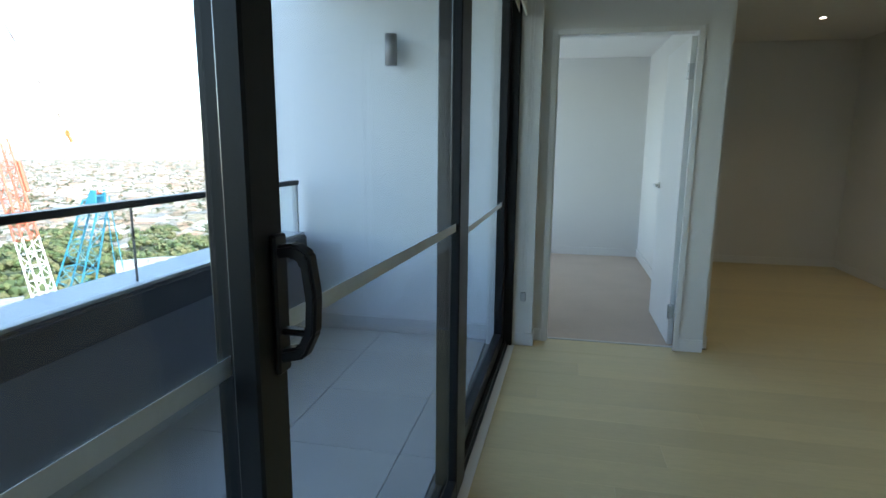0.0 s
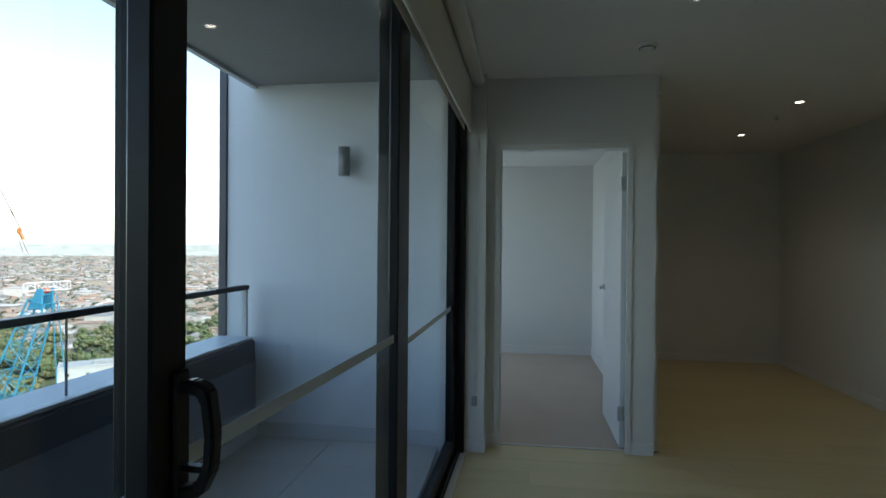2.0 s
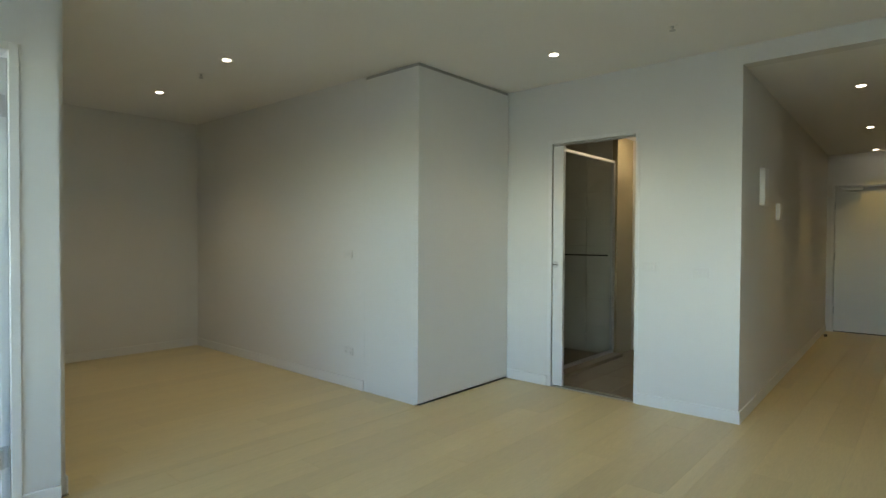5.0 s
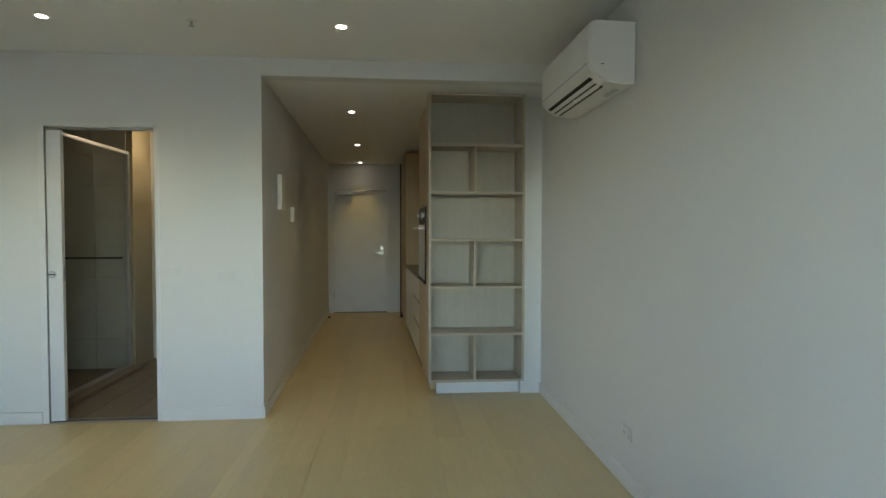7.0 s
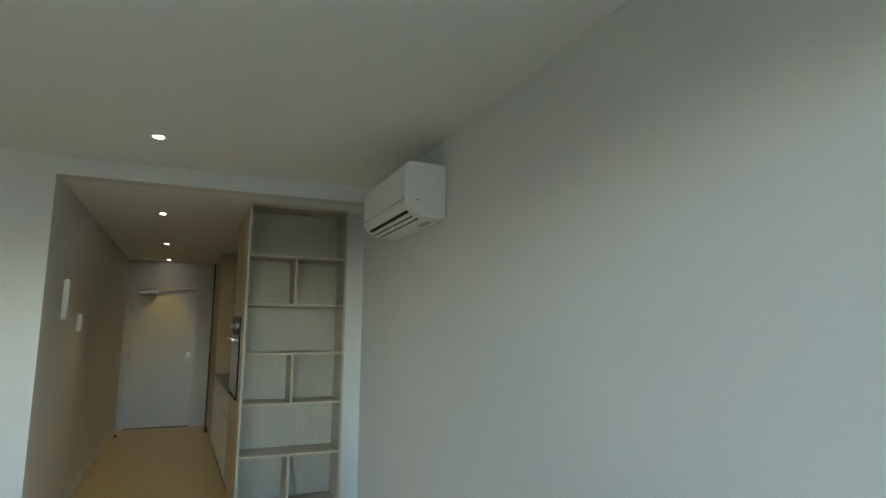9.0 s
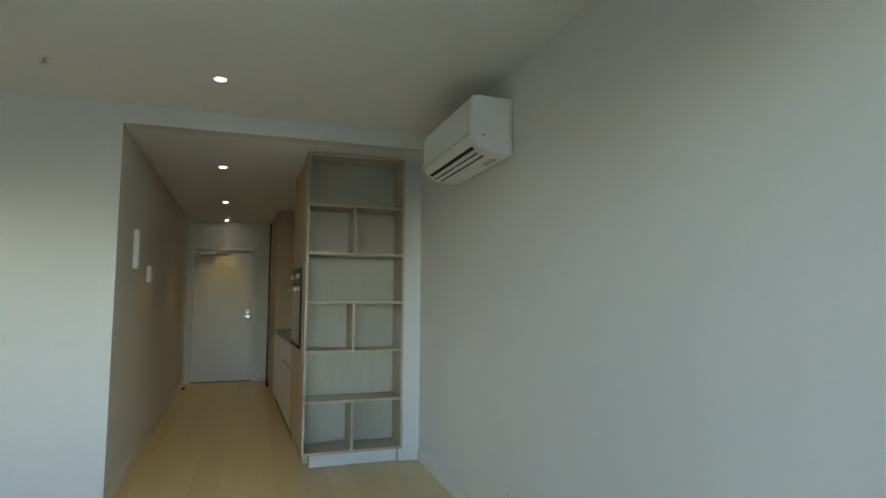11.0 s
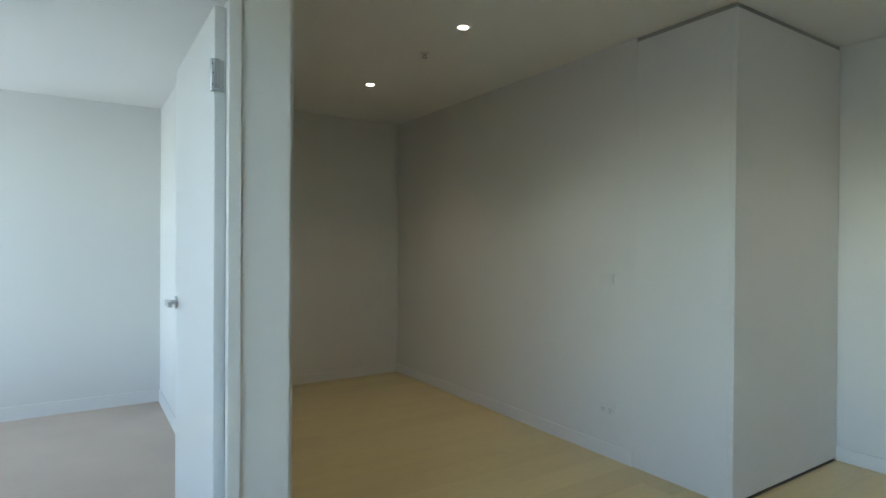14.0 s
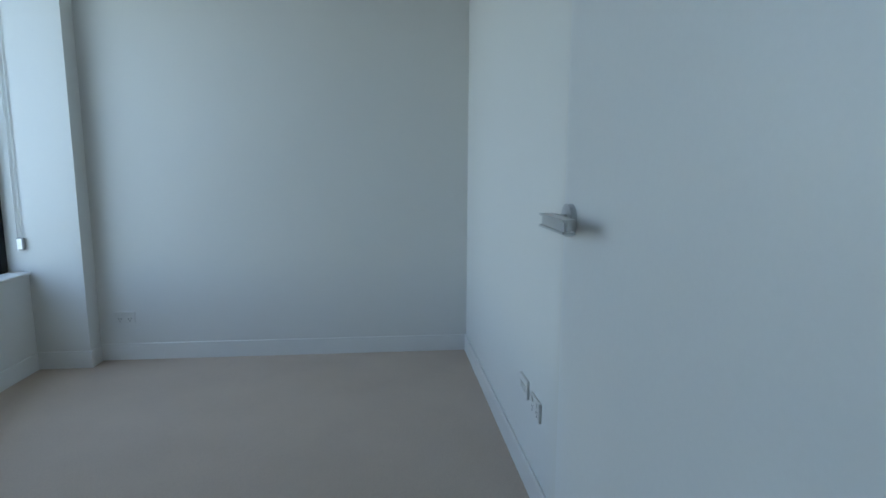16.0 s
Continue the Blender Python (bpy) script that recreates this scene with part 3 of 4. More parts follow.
def unit(name, x0, x1, y0, y1, z0, z1, label, category, fronts, m=KWOOD, front_m=None, kick=0.0):
    """A cabinet; fronts: (kind, x0, x1, z0, z1) panels on its y1 face."""
    c = thing(name, x0, y1, z0 if not kick else 0, label, category)
    inv = c.matrix_world.inverted()
    in_kitchen.append(c)
    part("body", box(x0, y0, z0, x1, y1 - 0.02, z1, bevel=0.001), m, c).matrix_parent_inverse = inv
    if kick:
        part("kickboard", box(x0 + 0.002, y0, 0, x1 - 0.002, y1 - 0.025, z0 - 0.001), m, c).matrix_parent_inverse = inv
    for n, a, b, q, r in fronts:
        p = part(n, box(a + 0.002, y1 - 0.0195, q + 0.002, b - 0.002, y1, r - 0.002, bevel=0.0015), front_m or m, c)
        p.matrix_parent_inverse = inv
    return c


DRAWER = mat("warm_white_drawer", (0.66, 0.62, 0.54), 0.4, vary=0.02)
tower = unit("oven_cabinet", 4.08, 4.86, -3.91, KY, 0.1, 2.45, "tall pale-timber oven cabinet beside the bookshelf", "cabinet",
             (("drawer", 4.08, 4.86, 0.1, 0.90), ("door", 4.08, 4.86, 1.58, 2.45), ("infill", 4.08, 4.16, 0.90, 1.58), ("infill", 4.78, 4.86, 0.90, 1.58)), kick=0.1)


def oven():
    o = thing("oven", 4.47, KY, 0.92, "built-in black glass oven with steel controls and handle", "oven")
    inv = o.matrix_world.inverted()
    for n, bm, m in (("door", box(4.165, KY - 0.018, 0.925, 4.775, KY + 0.012, 1.42, bevel=0.004), OVENGLASS),
                     ("control_panel", box(4.165, KY - 0.018, 1.425, 4.775, KY + 0.010, 1.575, bevel=0.004), CHARCOAL),
                     ("vent_trim", box(4.165, KY - 0.018, 0.895, 4.775, KY + 0.016, 0.922, bevel=0.003), DARKSLOT),
                     ("display", box(4.39, KY + 0.010, 1.47, 4.55, KY + 0.012, 1.53), OVENGLASS),
                     ("handle", bm_cyl(bm_cyl(bm_cyl(bmesh.new(), (4.2, KY + 0.055, 1.385), (4.74, KY + 0.055, 1.385), 0.011, 14), (4.24, KY + 0.01, 1.385), (4.24, KY + 0.055, 1.385), 0.008, 10), (4.70, KY + 0.01, 1.385), (4.70, KY + 0.055, 1.385), 0.008, 10), CHROME),
                     ("knob", bm_cyl(bmesh.new(), (4.25, KY + 0.01, 1.5), (4.25, KY + 0.035, 1.5), 0.02, 18), CHROME),
                     ("knob", bm_cyl(bmesh.new(), (4.69, KY + 0.01, 1.5), (4.69, KY + 0.035, 1.5), 0.02, 18), CHROME)):
        part(n, bm, m, o).matrix_parent_inverse = inv
    in_kitchen.append(o)


oven()
unit("drawer_unit", 4.865, 5.665, -3.91, KY, 0.1, 0.878, "warm-white kitchen drawers with dark finger gaps", "drawers",
     (("drawer", 4.865, 5.665, 0.1, 0.38), ("drawer", 4.865, 5.665, 0.405, 0.63), ("drawer", 4.865, 5.665, 0.655, 0.875)), m=DARKBRONZE, front_m=DRAWER, kick=0.1)
unit("dishwasher_cabinet", 5.67, 6.27, -3.91, KY, 0.1, 0.878, "warm-white integrated dishwasher panel under the bench", "cabinet",
     (("door", 5.67, 6.27, 0.1, 0.855),), m=DARKBRONZE, front_m=DRAWER, kick=0.1)
unit("sink_cabinet", 6.275, 6.94, -3.91, KY, 0.1, 0.878, "warm-white base cabinet under the bench", "cabinet",
     (("door", 6.275, 6.605, 0.1, 0.855), ("door", 6.61, 6.94, 0.1, 0.855)), m=DARKBRONZE, front_m=DRAWER, kick=0.1)
bench = thing("benchtop", 5.9, -3.6, 0.88, "thin dark stone kitchen benchtop", "benchtop")
part("slab", box(4.865, -3.905, 0.88, 6.945, KY + 0.012, 0.9, bevel=0.003), STONE, bench).matrix_parent_inverse = bench.matrix_world.inverted()
hob = thing("cooktop", 5.3, -3.55, 0.9, "black glass cooktop set in the benchtop", "cooktop")
part("glass", box(5.0, -3.78, 0.901, 5.58, -3.37, 0.907, bevel=0.002), OVENGLASS, hob).matrix_parent_inverse = hob.matrix_world.inverted()
splash = structure("splashback", box(4.865, -3.9195, 0.901, 6.945, -3.908, 1.6), SPLASH, "tan splashback behind the kitchen bench", "splashback")
for x in (4.865, 5.56, 6.255):
    unit("wall_cabinet", x, x + 0.69, -3.907, -3.57, 1.62, 2.45, "pale-timber overhead kitchen cupboard", "cabinet", (("door", x, x + 0.345, 1.60, 2.45), ("door", x + 0.345, x + 0.69, 1.60, 2.45)))["group"] = "overhead kitchen cupboards"
tap = thing("kitchen_tap", 6.5, -3.8, 0.9, "chrome gooseneck kitchen mixer tap", "tap")
bm = bm_cyl(bmesh.new(), (6.5, -3.8, 0.901), (6.5, -3.8, 1.2), 0.014, 14)
bm_cyl(bm, (6.5, -3.8, 1.2), (6.5, -3.62, 1.22), 0.011, 12)
part("spout", bm, CHROME, tap).matrix_parent_inverse = tap.matrix_world.inverted()
unit("pantry", 6.95, 8.06, -3.91, KY, 0.1, 2.42, "tall pale-timber pantry with dark edge strip", "cabinet",
     (("door", 6.95, 7.505, 0.1, 2.42), ("door", 7.505, 8.06, 0.1, 2.42)), kick=0.1)
edge = structure("trim_pantry", box(8.062, -3.9, 0.0, 8.11, KY + 0.02, 2.40, bevel=0.002), DARKBRONZE, "dark upright edge trim in the hallway", "trim")
for o in in_kitchen + [bench, hob, tap, splash, edge]:
    o.matrix_world = KITCHEN @ o.matrix_world


# ---- things on the walls ----
PLATE = mat("grey_white_plate", (0.68, 0.675, 0.65), 0.35, vary=0.015, scale=8, fine=0.01)


def plate(x, y, z, normal, label="white double power outlet on the wall", kind="outlet", w=0.116, h=0.072):
    """A power point or switch plate; normal: x or y with sign."""
    t = thing("power_outlet" if kind == "outlet" else "light_switch", x, y, z, label, kind, rz={"-x": -90, "+x": 90, "-y": 0, "+y": 180}[normal])
    part("plate", box(-w / 2, -0.009, -h / 2, w / 2, 0, h / 2, bevel=0.003, seg=2), PLATE, t)
    if kind == "outlet":
        for sx in (-0.028, 0.028):
            part("rocker", box(sx - 0.007, -0.013, 0.012, sx + 0.007, -0.009, 0.03, bevel=0.001), PLATE, t)
            part("socket_slots", boxes((sx - 0.009, -0.0096, -0.012, sx - 0.006, -0.0091, -0.002), (sx + 0.006, -0.0096, -0.012, sx + 0.009, -0.0091, -0.002), (sx - 0.0015, -0.0096, -0.025, sx + 0.0015, -0.0091, -0.016)), DARKSLOT, t)
    else:
        for sx in (-0.026, 0, 0.026):
            part("rocker", box(sx - 0.008, -0.013, -0.012, sx + 0.008, -0.009, 0.012, bevel=0.001), PLATE, t)
    return t


plate(2.14, SOUTH, 0.3, "+y")
plate(3.43, -1.86, 1.03, "-x", "white light switch plate beside the bathroom doorway", "switch")
plate(3.43, -1.485, 1.062, "-x", "white blank wall plate beside the bathroom doorway", "switch")
plate(BOXX, 0.62, 0.31, "-x", "white double power outlet low on the nook wall")
plate(BOXX, 0.63, 1.13, "-x", "white wall plate high on the nook wall", "switch")
plate(-2.06, BRY, 0.265, "-y", "white double power outlet on bedroom end wall")
plate(BRX, 1.80, 0.35, "-x", "white double power outlet on bedroom side wall")
plate(BRX, 1.96, 0.365, "-x", "white data plate on bedroom side wall", "switch")


def wall_box(x, y, z, w, h, d, label, name, cat):
    t = thing(name, x, y, z, label, cat, rz=HALL_TURN)
    part("body", box(-w / 2, -d, -h / 2, w / 2, 0, h / 2, bevel=0.004, seg=2), PLASTIC, t)
    part("screen" if h > 0.2 else "cover", box(-w / 2 + 0.015, -d - 0.002, -h / 2 + 0.04, w / 2 - 0.015, -d, h / 2 - 0.02), TRIM, t)


wall_box(4.11, hall_y(4.11), 1.68, 0.17, 0.29, 0.035, "white intercom handset panel on hallway wall", "intercom", "intercom")
wall_box(4.78, hall_y(4.78), 1.515, 0.12, 0.14, 0.03, "small white thermostat controller on hallway wall", "thermostat", "controller")
stop = thing("door_stop", 8.1, hall_y(8.1) - 0.06, 0, "small dark floor-mounted door stop", "door stop")
part("buffer", bm_cyl(bmesh.new(), (0, 0, 0), (0, 0, 0.03), 0.02, 14), DARKBRONZE, stop)


def air_conditioner():
    a = thing("air_conditioner", 2.535, SOUTH, 2.11, "white wall-mounted split air conditioner with louvres ajar", "air conditioner")
    inv = a.matrix_world.inverted()
    x0, x1 = 2.09, 2.98
    prof = [(0.0, 2.425), (0.20, 2.428), (0.232, 2.42), (0.243, 2.395), (0.246, 2.212), (0.240, 2.188), (0.215, 2.158), (0.16, 2.122), (0.05, 2.108), (0.0, 2.112)]
    bm = bmesh.new()
    ra = [bm.verts.new((x0, SOUTH + 0.006 + d, z)) for d, z in prof]
    rb = [bm.verts.new((x1, SOUTH + 0.006 + d, z)) for d, z in prof]
    n = len(prof)
    for i in range(n):
        bm.faces.new((ra[i], ra[(i + 1) % n], rb[(i + 1) % n], rb[i]))
    ca = bm.faces.new(ra)
    cb = bm.faces.new(rb)
    bmesh.ops.bevel(bm, geom=list(set(ca.edges) | set(cb.edges)), offset=0.008, segments=3, affect="EDGES")
    part("casing", bm, PLASTIC, a).matrix_parent_inverse = inv
    part("front_seam", boxes((x0 + 0.004, SOUTH + 0.250, 2.211, x1 - 0.004, SOUTH + 0.2525, 2.2135)), CHARCOAL, a).matrix_parent_inverse = inv

    def low(d0, d1, xa, xb, lift, m, name):
        """A strip lying on the sloping lower front."""
        bm = bmesh.new()
        vs = []
        for d in (d0, d1):
            z = 2.122 + (d - 0.16) * (0.036 / 0.055) if d > 0.16 else 2.108 + (d - 0.05) * 0.127
            for x in (xa, xb):
                vs.append((x, SOUTH + 0.006 + d, z))
        q = [bm.verts.new((x, y, z - lift - 0.004)) for x, y, z in vs] + [bm.verts.new((x, y, z - lift + 0.002)) for x, y, z in vs]
        for f in ((0, 1, 3, 2), (4, 6, 7, 5), (0, 4, 5, 1), (2, 3, 7, 6), (0, 2, 6, 4), (1, 5, 7, 3)):
            bm.faces.new([q[k] for k in f])
        part(name, bm, m, a).matrix_parent_inverse = inv
    low(0.198, 0.214, x0 + 0.07, x1 - 0.05, -0.001, DARKSLOT, "outlet_slot")
    low(0.132, 0.177, x0 + 0.09, x1 - 0.05, -0.001, DARKSLOT, "outlet_slot")
    low(0.180, 0.196, x0 + 0.08, x1 - 0.06, 0.002, PLASTIC, "louvre")
    low(0.150, 0.154, x0 + 0.1, x1 - 0.06, 0.003, PLASTIC, "louvre")
    part("pivot", box((x0 + x1) / 2 - 0.01, SOUTH + 0.16, 2.112, (x0 + x1) / 2 + 0.01, SOUTH + 0.185, 2.128, bevel=0.003), PLASTIC, a).matrix_parent_inverse = inv
    low(0.045, 0.075, x0 + 0.1, x0 + 0.26, 0.001, LEDGE, "rating_label")
    part("badge", boxes((x0 + 0.05, SOUTH + 0.2512, 2.222, x0 + 0.075, SOUTH + 0.2535, 2.227)), CHROME, a).matrix_parent_inverse = inv
    part("side_vent", boxes((x0 - 0.001, SOUTH + 0.17, 2.205, x0 + 0.002, SOUTH + 0.185, 2.21)), CHARCOAL, a).matrix_parent_inverse = inv
    part("back_plate", box(x0 + 0.003, SOUTH + 0.0005, 2.125, x1 - 0.003, SOUTH + 0.0055, 2.415), LEDGE, a).matrix_parent_inverse = inv


air_conditioner()


# ---- ceiling fittings ----
def downlight(x, y, z, watts, color=(1.0, 0.86, 0.66), room="living room", beam=110):
    t = thing("downlight", x, y, z, "recessed round white LED downlight, lit", "downlight", "downlights in the %s" % room)
    bm = bmesh.new()
    for r0, r1, z0, z1 in ((0.044, 0.036, 0.0, -0.004), (0.036, 0.027, -0.004, -0.001)):
        ra = [bm.verts.new((r0 * math.cos(i * math.tau / 32), r0 * math.sin(i * math.tau / 32), z0)) for i in range(32)]
        rb = [bm.verts.new((r1 * math.cos(i * math.tau / 32), r1 * math.sin(i * math.tau / 32), z1)) for i in range(32)]
        for i in range(32):
            bm.faces.new((ra[i], ra[(i + 1) % 32], rb[(i + 1) % 32], rb[i]))
    part("bezel", bm, BEZEL, t)
    part("diffuser", bm_cyl(bmesh.new(), (0, 0, -0.0015), (0, 0, -0.0005), 0.0272, 28), LED, t)
    if watts:
        ld = bpy.data.lights.new("downlight_beam", "SPOT")
        ld.energy, ld.color, ld.spot_size, ld.spot_blend, ld.shadow_soft_size = watts, color, radians(beam), 0.9, 0.03
        lo = new("downlight_beam", ld)
        lo.matrix_world = pose(x, y, z - 0.01)
    return t


for x, y in ((1.35, 2.235), (1.29, 0.88), (2.76, -1.035), (2.77, -2.735), (-0.09, -1.19)):
    downlight(x, y, CEIL, LIVING_W)
for x, y in ((4.6, -2.66), (6.615, -2.585), (8.44, -2.52)):
    downlight(x, y, HALL, HALL_W, (1.0, 0.72, 0.18), "hallway", 70 if x > 8 else 84)
downlight(-1.4, 2.2, BED, BED_W, (1.0, 0.85, 0.65), "bedroom")


def oyster(x, y, z):
    t = thing("ceiling_light", x, y, z, "round white oyster ceiling light, lit", "ceiling light")
    part("base", bm_cyl(bmesh.new(), (0, 0, 0), (0, 0, -0.02), 0.17, 40), BEZEL, t)
    bm = bmesh.new()
    bmesh.ops.create_uvsphere(bm, u_segments=36, v_segments=16, radius=1.0)
    for v in bm.verts:
        v.co = Vector((v.co.x * 0.165, v.co.y * 0.165, -0.02 + min(v.co.z, 0) * 0.05))
    part("diffuser", bm, OYSTER, t, smooth=True)


oyster(5.13, -0.85, 2.4)


def sprinkler(x, y):
    t = thing("sprinkler", x, y, CEIL, "small fire sprinkler head in the ceiling", "sprinkler", "ceiling sprinklers")
    part("rose", bm_cyl(bmesh.new(), (0, 0, 0), (0, 0, -0.006), 0.03, 24, r2=0.024), BEZEL, t)
    bm = bm_cyl(bmesh.new(), (0, 0, -0.006), (0, 0, -0.018), 0.008, 12)
    bm_cyl(bm, (0.011, 0, -0.016), (0.006, 0, -0.032), 0.0025, 8)
    bm_cyl(bm, (-0.011, 0, -0.016), (-0.006, 0, -0.032), 0.0025, 8)
    part("frame", bm, CHROME, t)
    part("deflector", bm_cyl(bmesh.new(), (0, 0, -0.031), (0, 0, -0.034), 0.018, 16), CHROME, t)


sprinkler(2.75, -1.87)
sprinkler(1.33, 1.375)
smoke = thing("smoke_detector", -0.19, -0.57, CEIL, "round white smoke detector on the ceiling", "smoke detector")
part("base", bm_cyl(bmesh.new(), (0, 0, 0), (0, 0, -0.012), 0.056, 32), PLASTIC, smoke)
part("dome", bm_cyl(bmesh.new(), (0, 0, -0.0125), (0, 0, -0.042), 0.048, 32, r2=0.03), PLASTIC, smoke)
part("vents", bm_cyl(bmesh.new(), (0, 0, -0.018), (0, 0, -0.022), 0.0475, 32), CHARCOAL, smoke)

# ---- bathroom ----
def tile_field(parent, m, u0, u1, v0, v1, w, h, place, gap=0.003):
    """Separate tiles over a rectangle; place(u, v, du, dv) gives the box."""
    mesh = {}
    nu, nv = int(math.ceil((u1 - u0) / w - 1e-6)), int(math.ceil((v1 - v0) / h - 1e-6))
    for i in range(nu):
        for j in range(nv):
            a, b = u0 + i * w, v0 + j * h
            du, dv = min(w, u1 - a) - gap, min(h, v1 - b) - gap
            if du < 0.02 or dv < 0.02:
                continue
            origin, size = place(a, b, du, dv)
            key = (round(du, 3), round(dv, 3))
            if key not in mesh:
                mesh[key] = finish(box(0, 0, 0, *size, bevel=0.0012), "tile", m)
            o = new("tile", mesh[key])
            o.parent = parent
            o.location = origin


ft = thing("tiles_bathroom", 0, 0, 0, "taupe stone-look bathroom floor tiles", "tiles", kind="structure")
tile_field(ft, BATHTILE, 3.552, 5.47, -2.0, 0.42, 0.6, 0.3, lambda a, b, du, dv: ((a, b, -0.012), (du, dv, 0.01)))
st = thing("tiles_shower", 0, 0, 0, "dark grey shower wall tiles", "tiles", kind="structure")
tile_field(st, DARKTILE, 3.552, 5.05, 0.0, 2.4, 0.6, 0.3, lambda a, b, du, dv: ((a, 0.411, b), (du, 0.009, dv)))
bt = thing("tiles_nib", 0, 0, 0, "pale wall tiles at the shower end", "tiles", kind="structure")
tile_field(bt, BATHWALL, -0.44, 0.41, 0.0, 2.4, 0.3, 0.3, lambda a, b, du, dv: ((5.051, a, b), (0.009, du, dv)))


def shower_screen():
    s = thing("shower_screen", 4.3, -0.46, 0, "framed clear glass shower screen with white top rail", "shower screen")
    inv = s.matrix_world.inverted()
    for n, bm, m, lab in (("pane", box(3.60, -0.463, 0.06, 5.01, -0.457, 2.10), SHOWERGLASS, "clear glass"),
                          ("top_rail", box(3.56, -0.474, 2.10, 5.05, -0.446, 2.128, bevel=0.003), ALUM, "satin aluminium rail"),
                          ("bottom_rail", box(3.56, -0.475, 0.03, 5.05, -0.445, 0.06, bevel=0.003), ALUM, ""),
                          ("end_post", box(5.01, -0.48, 0.06, 5.05, -0.44, 2.10, bevel=0.003), ALUM, ""),
                          ("wall_post", box(3.56, -0.48, 0.06, 3.60, -0.44, 2.10, bevel=0.003), ALUM, "")):
        o = part(n, bm, m, s, lab)
        o.matrix_parent_inverse = inv
        if n == "pane":
            o.visible_shadow = False
    structure("shower_kerb", box(3.55, -0.585, -0.01, 5.05, -0.43, 0.03, bevel=0.004), BATHTILE, "low taupe tiled shower kerb", "kerb")


shower_screen()
ts = thing("shower_rail", 4.1, 0.41, 1.2, "chrome shower rail with hand shower", "shower")
inv = ts.matrix_world.inverted()
part("rail", bm_cyl(bmesh.new(), (4.1, 0.37, 1.15), (4.1, 0.37, 1.85), 0.01, 12), CHROME, ts).matrix_parent_inverse = inv
for z in (1.17, 1.83):
    part("bracket", bm_cyl(bmesh.new(), (4.1, 0.411, z), (4.1, 0.365, z), 0.014, 14), CHROME, ts).matrix_parent_inverse = inv
part("handset", bm_cyl(bm_cyl(bmesh.new(), (4.1, 0.36, 1.62), (4.1, 0.26, 1.76), 0.012, 12), (4.1, 0.25, 1.77), (4.1, 0.225, 1.73), 0.045, 20), CHROME, ts).matrix_parent_inverse = inv
niche = thing("soap_shelf", 5.0, -0.1, 1.1, "thin dark shelf ledge in the shower", "shelf")
part("ledge", box(4.97, -0.4, 1.085, 5.05, 0.4, 1.1, bevel=0.002), STONE, niche).matrix_parent_inverse = niche.matrix_world.inverted()
tr = thing("towel_rail", 5.47, -0.9, 1.0, "chrome towel rail on the bathroom wall", "towel rail")
inv = tr.matrix_world.inverted()
part("bar", box(5.395, -1.25, 0.998, 5.41, -0.57, 1.018, bevel=0.003), CHROME, tr).matrix_parent_inverse = inv
for y in (-1.2, -0.62):
    part("mount", box(5.395, y - 0.012, 0.995, 5.4695, y + 0.012, 1.015, bevel=0.003), CHROME, tr).matrix_parent_inverse = inv

# ---- bedroom window ----
def bedroom_window():
    w = thing("window_2", -2.65, 1.9, 0.56, "black-framed bedroom window above a white sill", "window", kind="structure")
    inv = w.matrix_world.inverted()
    x0, x1, y0, y1, z0, z1 = -2.665, -2.605, 1.6, 3.345, 0.56, 2.38
    for n, b in (("frame", (x0, y0, z0, x1, y0 + 0.06, z1)), ("frame", (x0, y1 - 0.06, z0, x1, y1, z1)), ("frame", (x0, y0 + 0.06, z0, x1, y1 - 0.06, z0 + 0.06)),
                 ("frame", (x0, y0 + 0.06, z1 - 0.06, x1, y1 - 0.06, z1)), ("mullion", (x0, 2.43, z0 + 0.06, x1, 2.49, z1 - 0.06))):
        part(n, box(*b, bevel=0.003), BLACK, w).matrix_parent_inverse = inv
    for a, b in ((y0 + 0.055, 2.435), (2.485, y1 - 0.055)):
        g = part("pane", box(-2.639, a, z0 + 0.055, -2.631, b, z1 - 0.055), GLASS, w, "clear glass")
        g.matrix_parent_inverse = inv
        g.visible_shadow = False
    part("sill", box(-2.604, 1.6, 0.5605, -2.485, 3.344, 0.575, bevel=0.004), TRIM, w, "white sill").matrix_parent_inverse = inv


bedroom_window()
cord = thing("blind_cord", -2.52, 3.34, 0.74, "white blind bead chain with holder", "blind cord")
inv = cord.matrix_world.inverted()
bm = bmesh.new()
for dx in (0, 0.02):
    bm_cyl(bm, (-2.535 + dx, 3.336, 0.75), (-2.535 + dx, 3.336, 2.37), 0.0027, 6)
part("chain", bm, TRIM, cord).matrix_parent_inverse = inv
part("holder", box(-2.535, 3.318, 0.70, -2.499, 3.344, 0.77, bevel=0.005), CHROME, cord).matrix_parent_inverse = inv

# ---- balcony ----
bf = thing("balcony_tiles", 0, 0, 0, "pale grey balcony floor tiles", "tiles", kind="structure")
structure("balcony_floor", boxes((-3.1, -5.85, -0.25, WX - 0.1, 0.0, -0.035)), mat("pale_grout", (0.33, 0.335, 0.33), 0.9, vary=0.08, scale=10), "concrete balcony slab", "floor")
tile_field(bf, PAVER, -2.86, -1.47, -5.85, 0.0, 0.6, 0.6, lambda a, b, du, dv: ((a, b, -0.034), (du, dv, 0.014)))
structure("balcony_soffit", boxes((-2.86, -5.85, 2.6, WX - 0.1, 0.0, 2.9)), SOFFIT, "grey balcony soffit", "ceiling")
structure("soffit_edge", box(-2.90, -5.85, 2.575, -2.862, 0.0, 2.915), LEDGE, "pale slab edge above the balcony", "trim")


